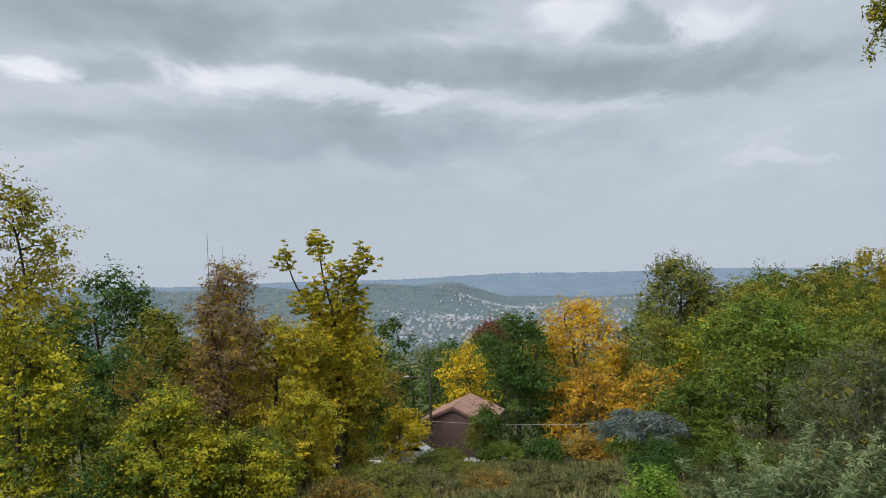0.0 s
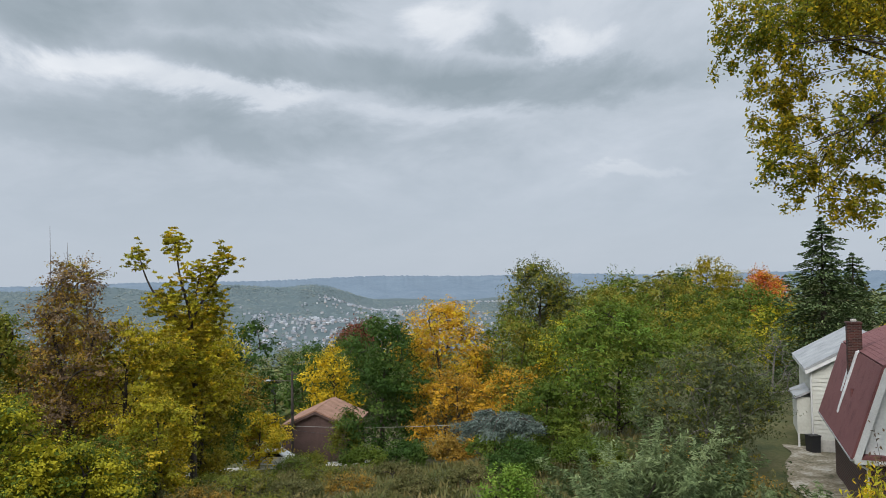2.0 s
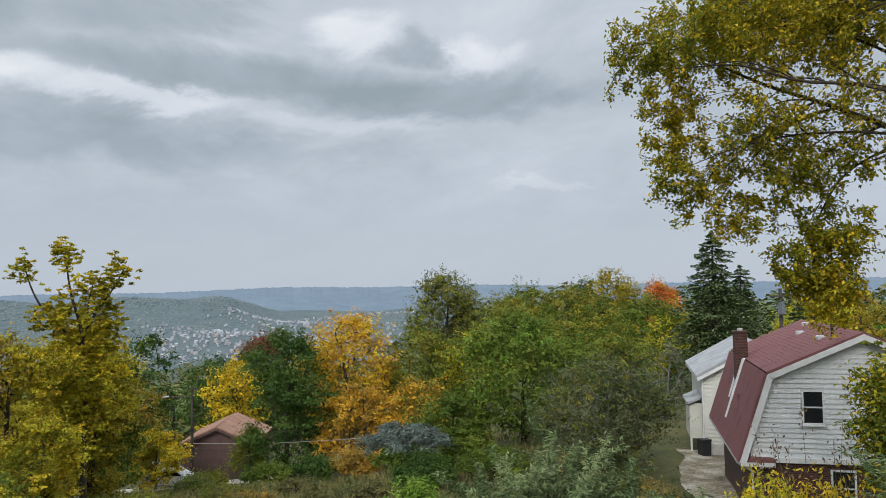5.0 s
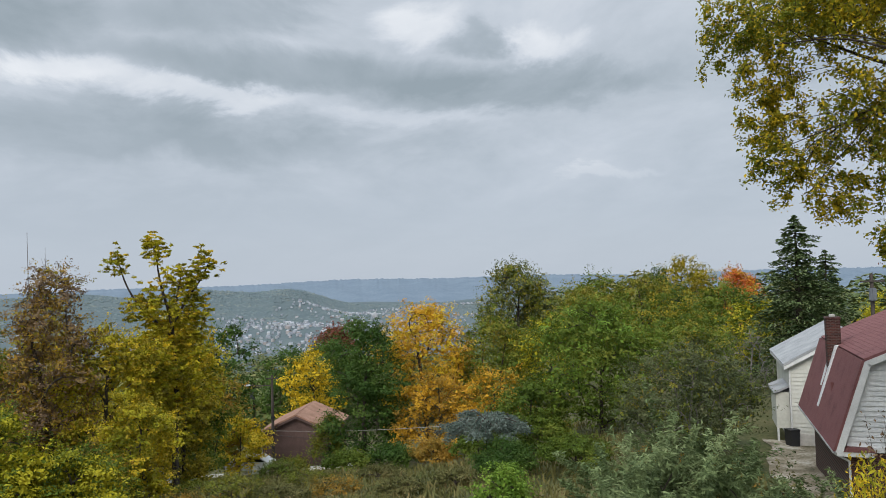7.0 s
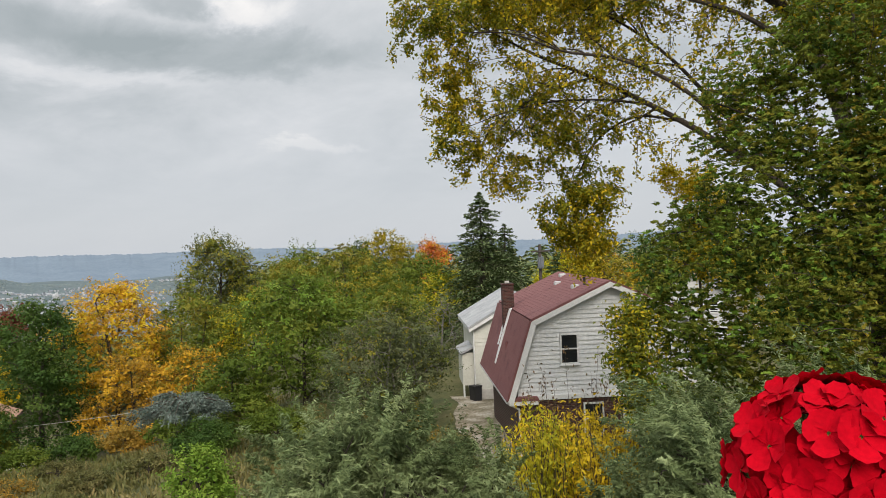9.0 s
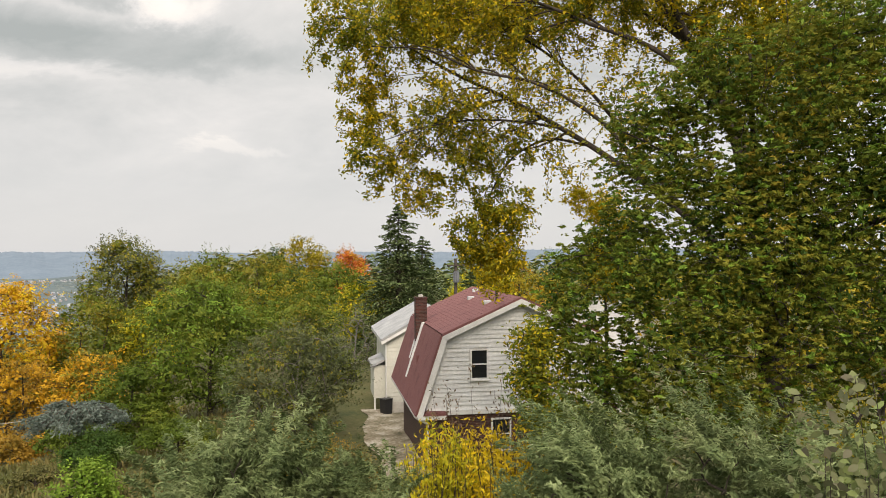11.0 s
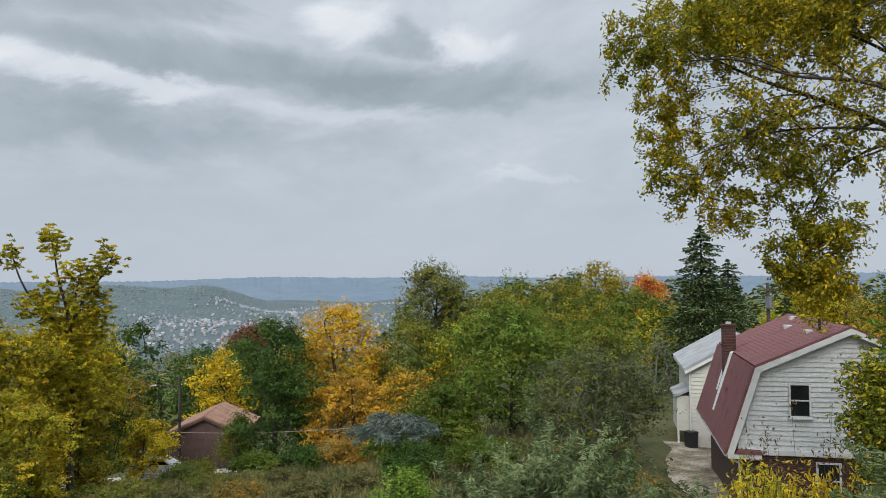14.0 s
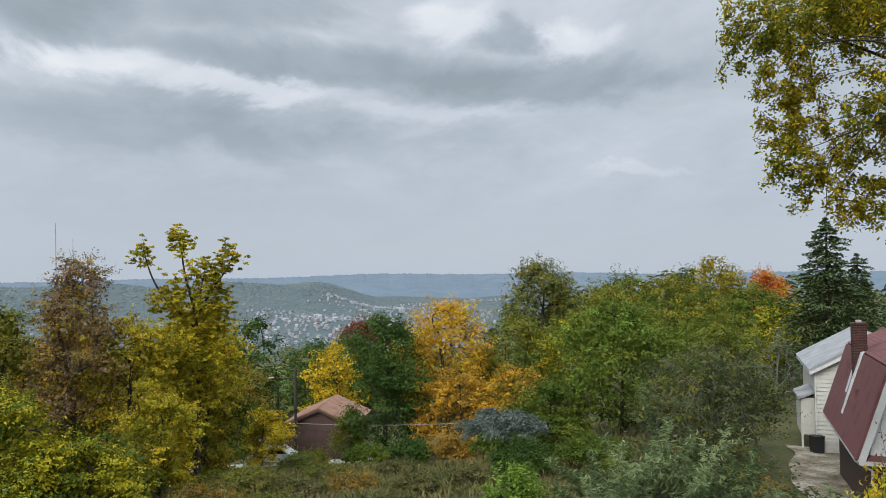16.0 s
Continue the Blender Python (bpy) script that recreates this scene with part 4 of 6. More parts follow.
plant(5.9, 22.6, -5.7, -8.0, 1.15, "bright", "bright green leafy shrub in the meadow", shape="dome", n=2600, size=0.13, category="bush", name="bush")
plant(7.8, 149.7, -8.5, -13.0, 4.4, "maroon", "dark red tree far down the slope", shape="dome", n=2500, size=0.5)
plant(-1.0, 140.0, -11.0, -24.0, 6.0, "dark", "dark green tree down the slope", n=4000, size=0.45)
plant(5.4, 138.0, -10.4, -22.0, 5.0, "dark", "dark green tree before the red one", n=4500, size=0.4)
plant(14.0, 135.0, -8.6, -22.0, 7.0, "dark", "dark green tree down the slope", n=4500, size=0.45)
for gx, gy, gt, gr, gl in ((3.6, 60.5, -13.4, 1.8, "green"), (7.2, 61.5, -13.2, 2.0, "dark"), (10.4, 59.5, -12.6, 1.9, "brown"), (13.6, 57.5, -11.6, 2.2, "green"), (17.5, 55.0, -10.0, 2.4, "olive"), (-0.6, 62.0, -14.0, 1.5, "olive")):
    plant(gx, gy, gt, gt - 3.5, gr, gl, "leafy undergrowth bush below the trees", shape="dome", n=2600, size=0.2, lobes=24, category="bush", name="bush")
for gx, gy, gt, gr, gl in ((12.6, 21.0, -6.4, 1.3, "grey"), (14.2, 24.0, -7.4, 1.3, "weed"), (11.2, 17.4, -5.4, 1.2, "grey"), (17.2, 30.0, -8.6, 1.2, "weed"), (16.6, 33.6, -8.2, 1.4, "grey"), (9.6, 15.0, -4.9, 1.1, "weed"), (16.2, 27.2, -7.6, 1.2, "grey"), (14.8, 25.4, -7.2, 1.3, "olive"), (18.0, 28.4, -8.6, 0.8, "weed")):
    plant(gx, gy, gt, gt - 2.4, gr, gl, "grey-green weedy shrub beside the gravel drive", shape="dome", n=3000, size=0.13, lobes=26, category="bush", name="bush", mix=(("brown", 0.15),))
# the skyline and the trees round the houses
plant(52.6, 107.9, 0.2, -12.0, 5.2, "olive", "olive-brown tree on the skyline", n=5500, size=0.34)
plant(67.0, 121.8, 3.0, -10.0, 6.4, "moss", "rounded yellow-green tree on the skyline", n=7000, size=0.38, lobes=42)
plant(58.0, 112.0, 0.8, -11.0, 4.4, "dark", "dark green tree on the skyline", n=4500, size=0.34)
plant(66.9, 105.7, 0.6, -7.0, 3.5, "red", "red-orange maple among green trees", n=5000, size=0.30, mix=(("orange", 0.25),))
plant(57.5, 93.0, -1.2, -11.0, 5.0, "green", "fresh green tree below the red maple", n=6500, size=0.30)
plant(47.6, 72.0, -2.6, -11.0, 4.0, "lime", "yellow-green tree behind the cream house", n=5500, size=0.27, mix=(("green", 0.5),))
plant(44.0, 84.7, -2.2, -11.0, 4.8, "green", "green tree on the slope above the houses", n=6500, size=0.29, mix=(("moss", 0.25),))
plant(34.0, 61.0, -3.6, -11.0, 3.6, "green", "leafy green tree behind the grey twigs", n=6500, size=0.23, mix=(("olive", 0.3),))
plant(34.6, 53.5, -4.2, -10.0, 2.7, "grey", "leafless grey tangle of twigs", n=1500, size=0.13, lobes=60, bark=GREYBARK, lump=0.25)
plant(60.0, 65.0, -1.6, -10.0, 4.2, "lime", "yellow-green tree behind the maroon roof", n=4500, size=0.28)
plant(70.0, 69.0, -1.6, -11.0, 5.4, "moss", "ochre-tinged tree behind the grey roof", n=4500, size=0.30, mix=(("orange", 0.12),))
plant(52.0, 58.5, -3.0, -10.5, 3.6, "lime", "yellow bush-like tree behind the roof", n=4500, size=0.24)
plant(84.0, 88.0, 2.8, -10.0, 5.0, "maroon", "dull reddish tree on the skyline", n=3500, size=0.36, mix=(("dark", 0.6),))
plant(96.0, 80.0, 1.5, -10.0, 7.0, "dark", "dark green tree on the skyline", n=4500, size=0.4)
plant(64.0, 40.0, -1.0, -10.0, 6.0, "moss", "yellow-green tree beyond the dark tree", n=5000, size=0.3)
plant(46.0, 22.0, 2.5, -9.0, 6.0, "green", "green tree beyond the dark tree", n=5000, size=0.28)
plant(30.0, 11.0, 3.5, -8.0, 5.5, "moss", "yellowing tree beyond the dark tree", n=6000, size=0.2)


def conifer(x, y, top, radius, leaf, label, seed, size=0.22, tiers=26, bottom=None, droop=0.25):
    """A spruce: whorls of boughs, each a spine with rows of short needle sprays."""
    rng = np.random.default_rng(seed)
    gz = float(ground_z(x, y))
    root = empty("conifer", Matrix.Translation((x, y, gz)))
    H = top - gz
    b0 = (bottom - gz) if bottom is not None else 0.12 * H
    p0, p1, r0, r1, pos, nor, al = [(0, 0, -0.1)], [(0, 0, H)], [0.03 * H + 0.03], [0.02], [], [], []
    for k in range(tiers):
        u = k / (tiers - 1)
        z = b0 + (H - b0) * u ** 0.9
        reach = radius * (1 - u) ** 0.6 + 0.15
        for a in rng.uniform(0, 2 * math.pi, int(5 + 6 * (1 - u))):
            L = reach * rng.uniform(0.35, 1.15) * (1 + 0.18 * math.sin(3 * a + k * 0.9))
            tip = np.array((L * math.cos(a), L * math.sin(a), z - droop * L + 0.1))
            base = np.array((0, 0, z))
            p0.append(base), p1.append(tip), r0.append(0.03), r1.append(0.008)
            m = int(16 + 40 * L / radius)
            t = rng.uniform(0.25, 1.03, m)[:, None]
            side = np.array((-math.sin(a), math.cos(a), 0))
            off = rng.normal(size=(m, 1)) * 0.34 * L * (1.1 - t * 0.7)
            q = base * (1 - t) + tip * t + side * off - np.array((0, 0, 1)) * np.abs(off) * 0.35 + rng.normal(size=(m, 3)) * 0.05
            pos.append(q)
            nor.append(rng.normal(size=(m, 3)) * 0.35 + (0, 0, 1))
            al.append((tip - base) / L + side * np.sign(off) * 0.7 + (0, 0, -0.25))
    v, f = tubes(np.array(p0), np.array(p1), np.array(r0), np.array(r1), 5)
    solid("trunk", v, f, BARK, root)
    pos, nor, al = np.concatenate(pos), np.concatenate(nor), np.concatenate(al)
    v, f = leaves(pos, nor, size * rng.uniform(0.6, 1.4, len(pos)), rng, 0.42, al)
    solid("crown", v, f, LEAF[leaf], root)
    return tagged(root, label, "conifer")


conifer(45.1, 61.4, 4.7, 5.0, "fir", "tall dark green spruce behind the cream house", 5, 0.40, 44)
conifer(50.7, 64.7, 1.5, 4.0, "fir", "smaller dark spruce beside the tall one", 6, 0.36, 34)
conifer(46.5, 52.0, -2.0, 2.6, "fir", "dark conifer behind the maroon roof", 7, 0.36, 22)


def weeping_spruce(x, y, top, radius, seed):
    """A low flat-topped blue spruce whose boughs spread and hang."""
    rng = np.random.default_rng(seed)
    gz = float(ground_z(x, y))
    root = empty("blue_spruce", Matrix.Translation((x, y, gz)))
    H = top - gz
    p0, p1, r0, r1, pos, nor, al = [(0, 0, -0.1)], [(0.2, 0, H - 0.3)], [0.14], [0.06], [], [], []
    for a in np.linspace(0, 2 * math.pi, 46):
        z = H * rng.uniform(0.5, 1.0) ** 0.5
        L = radius * rng.uniform(0.45, 1.12)
        tip = np.array((L * math.cos(a), L * math.sin(a), z - rng.uniform(-0.1, 0.7)))
        base = np.array((0.15, 0, z - 0.25))
        mid = (base + tip) / 2 + (0, 0, 0.35)
        for s, e in ((base, mid), (mid, tip)):
            p0.append(s), p1.append(e), r0.append(0.035), r1.append(0.015)
        for k in range(10):
            t = rng.uniform(0.4, 1)
            q = mid + (tip - mid) * (2 * t - 1) if t > 0.5 else base + (mid - base) * 2 * t
            m = 26
            hang = rng.uniform(0, 0.42, m)[:, None] ** 1.5
            pos.append(q + rng.normal(size=(m, 3)) * (0.16, 0.16, 0.05) - hang * (0, 0, 1))
            nor.append(rng.normal(size=(m, 3)))
            al.append(rng.normal(size=(m, 3)) * 0.5 + (0, 0, -1) * (hang > 0.2) + (tip - base) / L)
    v, f = tubes(np.array(p0), np.array(p1), np.array(r0), np.array(r1), 5)
    solid("trunk", v, f, BARK, root)
    pos, nor, al = np.concatenate(pos), np.concatenate(nor), np.concatenate(al)
    v, f = leaves(pos, nor, 0.19 * rng.uniform(0.6, 1.4, len(pos)), rng, 0.32, al)
    solid("crown", v, f, LEAF["blue"], root)
    return tagged(root, "grey-blue weeping spruce with bare inner branches", "conifer")


weeping_spruce(10.7, 43.7, -8.0, 2.9, 3)


def juniper(x, y, top, radius, seed, boughs=70, label="grey-green feathery juniper on the slope", deep=1.4, leaf="juniper", length=0.95, lean=(0.0, 0.0)):
    """A spreading juniper: boughs that end in feathery upturned plumes, each a spine with two rows of sprays set with small scaly twiglets."""
    rng = np.random.default_rng(seed)
    boughs = int(boughs * 1.15)
    gz = float(ground_z(x, y))
    root = empty("juniper", Matrix.Translation((x, y, gz)))
    H = top - gz
    k = np.arange(boughs) + 0.5
    up = 1 - 1.35 * k / boughs
    turn = np.pi * (1 + 5 ** 0.5) * k + rng.normal(size=boughs) * 0.25
    flat = np.sqrt(1 - np.clip(up, -1, 1) ** 2)
    d = np.stack([np.cos(turn) * flat, np.sin(turn) * flat, up], 1)
    grow_by = rng.uniform(0.72, 1.08, boughs)
    tip = np.stack([d[:, 0] * radius * grow_by, d[:, 1] * radius * grow_by, H - deep + np.where(up > 0, up, up * 6) * deep * grow_by], 1)
    tip[:, 2] = np.maximum(tip[:, 2], 0.25)
    tip[:, :2] += np.array(lean) * np.maximum(up, 0)[:, None]
    P, par, i, rad = grow(rng, tip * (0.8, 0.8, 0.86), [(0, 0, -0.1), (0.05, 0, H * 0.2), (0, 0.05, H * 0.4), (0, 0, H * 0.6)], 0.06, 0.006, 0.02)
    wood("trunk", P, par, i, rad, BARK, root, 5)
    out = d * (1, 1, 0.7) + (lean[0] * 1.4, lean[1] * 1.4, 0.5) + rng.normal(size=(boughs, 3)) * 0.16
    out /= np.linalg.norm(out, axis=1, keepdims=True)
    pos, al, nor = [], [], []
    for b in range(boughs):
        L = length * rng.uniform(0.7, 1.25)
        tip[b] += out[b] * L * rng.uniform(-0.1, 0.35)
        side = np.cross(out[b], rng.normal(size=3))
        side /= np.linalg.norm(side)
        third = np.cross(out[b], side)
        bend = rng.normal(size=3) * 0.10 + (0, 0, -0.08)
        for q in range(30):
            u = q / 30
            at = tip[b] + out[b] * L * (u - 0.9) + bend * u * u * L
            w = rng.uniform(0, 6.28)
            away = side * math.cos(w) + third * math.sin(w) * 0.6
            way = out[b] * 0.9 + away * rng.uniform(0.6, 1.0) + rng.normal(size=3) * 0.12 + (0, 0, 0.1)
            way /= np.linalg.norm(way)
            reach = L * (0.08 + 0.26 * (1 - u) ** 0.8) * rng.uniform(0.6, 1.15)
            m = max(6, int(58 * reach / L))
            t = rng.random(m)[:, None]
            pos.append(at + way * reach * t + rng.normal(size=(m, 3)) * 0.012 * (1.3 - t))
            al.append(way + rng.normal(size=(m, 3)) * 0.45)
            nor.append(np.tile(d[b] * 0.6 + (0, 0, 0.7), (m, 1)) + rng.normal(size=(m, 3)) * 0.45)
    pos, al, nor = np.concatenate(pos), np.concatenate(al), np.concatenate(nor)
    v, f = leaves(pos, nor, 0.085 * rng.uniform(0.6, 1.5, len(pos)), rng, 0.2, al, 0.08)
    k = boughs * 30
    di = unit(rng, k) * rng.random((k, 1)) ** 0.5
    heart = np.stack([di[:, 0] * radius * 0.68, di[:, 1] * radius * 0.68, np.clip(H - deep + di[:, 2] * deep * 0.68, 0.1, None)], 1)
    v2, f2 = leaves(heart, rng.normal(size=(k, 3)) + (0, 0, 0.4), 0.14 * rng.uniform(0.6, 1.4, k), rng, 0.16)
    solid("crown", np.concatenate([v, v2]), np.concatenate([f, f2 + len(v)]), LEAF[leaf], root)
    return tagged(root, label, "juniper", "junipers below the balcony")


juniper(4.45, 8.9, -1.74, 1.15, 11, 67, length=1.0)
juniper(3.6, 8.8, -2.12, 1.0, 12, 56)
juniper(5.3, 8.9, -2.27, 0.9, 19, 48)
plant(6.9, 10.6, -3.1, -5.0, 1.3, "grey", "dull grey-green weedy shrub among the junipers", shape="dome", n=4200, size=0.10, category="bush", name="bush", mix=(("weed", 0.3),))
juniper(6.0, 8.2, -2.62, 0.8, 15, 40)
juniper(7.6, 7.0, -2.72, 0.9, 18, 40)
juniper(8.6, 6.3, -1.87, 1.05, 14, 51, lean=(-0.5, 0.3), length=1.2)
juniper(9.3, 5.0, -1.62, 1.05, 16, 51, lean=(-0.45, 0.28), length=1.2)
juniper(9.0, 3.2, -1.52, 1.15, 17, 52, lean=(-0.4, 0.2), length=1.1)
juniper(7.9, 6.0, -2.07, 0.9, 20, 51, lean=(-0.4, 0.25), length=1.1)
juniper(9.2, 7.3, -2.22, 1.0, 21, 51, lean=(-0.4, 0.25), length=1.1)


def bent(points, n):
    """A smooth run of n points through the given ones."""
    p = np.array(points, float)
    p = np.concatenate([[2 * p[0] - p[1]], p, [2 * p[-1] - p[-2]]])
    u = np.linspace(0, len(points) - 1.0001, n)
    k = u.astype(int)
    t = (u - k)[:, None]
    a, b, c, d = p[k], p[k + 1], p[k + 2], p[k + 3]
    return 0.5 * (2 * b + (c - a) * t + (2 * a - 5 * b + 4 * c - d) * t ** 2 + (3 * b - a - 3 * c + d) * t ** 3)


def big_tree(name, base, limbs, blobs, leaf, label, seed, per=60, size=0.085, droop=0.25, targets=260, wide=0.5, mix=(), hang=0.05, r_tip=0.005, jit=0.06, fill=0, tuft=0, shoots=0):
    """A large near tree: limbs (points, thickness at both ends), branches from them to many points of its leafy parts (x, y, z, radius, height), leaves along the outer twigs, in rosettes where tuft is given."""
    rng = np.random.default_rng(seed)
    root = empty(name, Matrix.Translation(base))
    B = np.array([(*b, 1.0)[:6] for b in blobs], float)
    vol = B[:, 3] ** 1.3 * B[:, 4]
    which = rng.choice(len(B), targets, p=vol / vol.sum())
    d = unit(rng, targets) * (rng.random((targets, 1)) ** 0.45) * rng.choice((1.0, 1.35), (targets, 1), p=(0.85, 0.15))
    tg = B[which, :3] - base + d * np.stack([B[which, 3], B[which, 3], B[which, 4]], 1)
    runs = [bent(pts, 4 * len(pts)) - base for pts, _, _ in limbs]
    limbs = list(limbs)
    for r, (_, thick, thin) in list(zip(runs, limbs)):
        for k in range(shoots if thick < 0.2 else shoots // 2):
            q = int(len(r) * (0.3 + 0.68 * (k + rng.random()) / shoots)) % len(r)
            way = r[min(q + 1, len(r) - 1)] - r[max(q - 1, 0)]
            way = way / np.linalg.norm(way) + unit(rng, 1)[0] * 0.75
            way /= np.linalg.norm(way)
            L = rng.uniform(1.0, 2.6)
            u = np.linspace(0, 1, 8)[:, None]
            runs.append(r[q] + way * L * u + rng.normal(size=3) * 0.12 * np.sin(3 * u) - np.array((0, 0, 1)) * 0.32 * L * u ** 2)
            end = runs[-1][-1] + base
            if (((end - B[:, :3]) / np.stack([B[:, 3], B[:, 3], B[:, 4]], 1)) ** 2).sum(1).min() > 1.2:
                runs.pop()
                continue
            here = thick + (thin - thick) * q / len(r)
            limbs.append((None, min(0.040, here * 0.6), 0.007))
    near = np.array([[np.linalg.norm(r - t, axis=1).min() for r in runs] for t in tg]).argmin(1)
    twig_a, twig_b, rods = [], [], []
    for k, (r, (_, thick, thin)) in enumerate(zip(runs, limbs)):
        rr = np.linspace(thick, thin, len(r))
        v, f = tubes(r[:-1], r[1:], rr[:-1], rr[1:], 9)
        rods.append((v, f)) if limbs[k][0] is None else solid("trunk" if k == 0 else "limb", v, f, BARK, root, True)
        mine = tg[near == k]
        if not len(mine):
            continue
        first = len(r) // 4
        P, par, i, rad = grow(rng, mine, r[first:], max(thin * 1.2, 0.014), r_tip, droop, 6)
        own = len(r) - first
        keep = i >= own
        par, i = par[keep], i[keep]
        start = np.minimum(rad[par], rad[i] * 1.6)
        rods.append(tubes(P[par], P[i], start, rad[i], 3))
        fine = rad[i] < r_tip * 3.2
        twig_a.append(P[par[fine]]), twig_b.append(P[i[fine]])
    if rods:
        starts = np.cumsum([0] + [len(v) for v, _ in rods])
        twigs = solid("twig", np.concatenate([v for v, _ in rods]), np.concatenate([f + k for (_, f), k in zip(rods, starts)]), BARK, root, True)
        twigs["kind"] = "stuff"
    a, b = np.concatenate(twig_a), np.concatenate(twig_b)
    own = np.array([(((q + base - B[:, :3]) / B[:, (3, 3, 4)]) ** 2).sum(1).argmin() for q in b])
    odds = B[own, 5] / B[own, 5].sum()

    def foliage(count, mat):
        w = rng.choice(len(a), count, p=odds)
        t = rng.random((count, 1))
        pos = a[w] * (1 - t) + b[w] * t
        along = (b[w] - a[w]) / np.maximum(np.linalg.norm(b[w] - a[w], axis=1, keepdims=True), 1e-6)
        if tuft:
            heads = rng.choice(len(a), max(1, count // 9), p=odds)
            pick = rng.integers(0, len(heads), count)
            ray = unit(rng, count)
            ray[:, 2] = np.abs(ray[:, 2]) * 0.6 - 0.1
            pos = b[heads[pick]] + rng.normal(size=(len(heads), 3))[pick] * jit + ray * size * 0.5
            nor, al = rng.normal(size=(count, 3)) + (0, 0, 0.6), ray
        else:
            pos = pos + rng.normal(size=(count, 3)) * jit
            pos[:, 2] -= np.abs(rng.normal(size=count)) * hang
            nor = rng.normal(size=(count, 3)) * 0.6 + (0, 0, 0.5)
            al = along * 0.7 + rng.normal(size=(count, 3)) * 0.6 + (0, 0, -0.5)
        v, f = leaves(pos, nor, size * rng.uniform(0.6, 1.35, count), rng, wide, al)
        solid("crown", v, f, mat, root)

    # inner leaves that close the crown, in a darker green than the outer ones
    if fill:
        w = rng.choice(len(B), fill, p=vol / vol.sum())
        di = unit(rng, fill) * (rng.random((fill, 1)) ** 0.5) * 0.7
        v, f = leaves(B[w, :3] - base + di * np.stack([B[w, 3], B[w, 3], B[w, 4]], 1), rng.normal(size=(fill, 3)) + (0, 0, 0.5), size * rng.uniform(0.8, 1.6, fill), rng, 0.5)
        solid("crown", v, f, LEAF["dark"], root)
    left = 1 - sum(s for _, s in mix)
    foliage(int(per * targets * left), LEAF[leaf])
    for other, s in mix:
        foliage(int(per * targets * s), LEAF[other])
    return tagged(root, label, "tree")


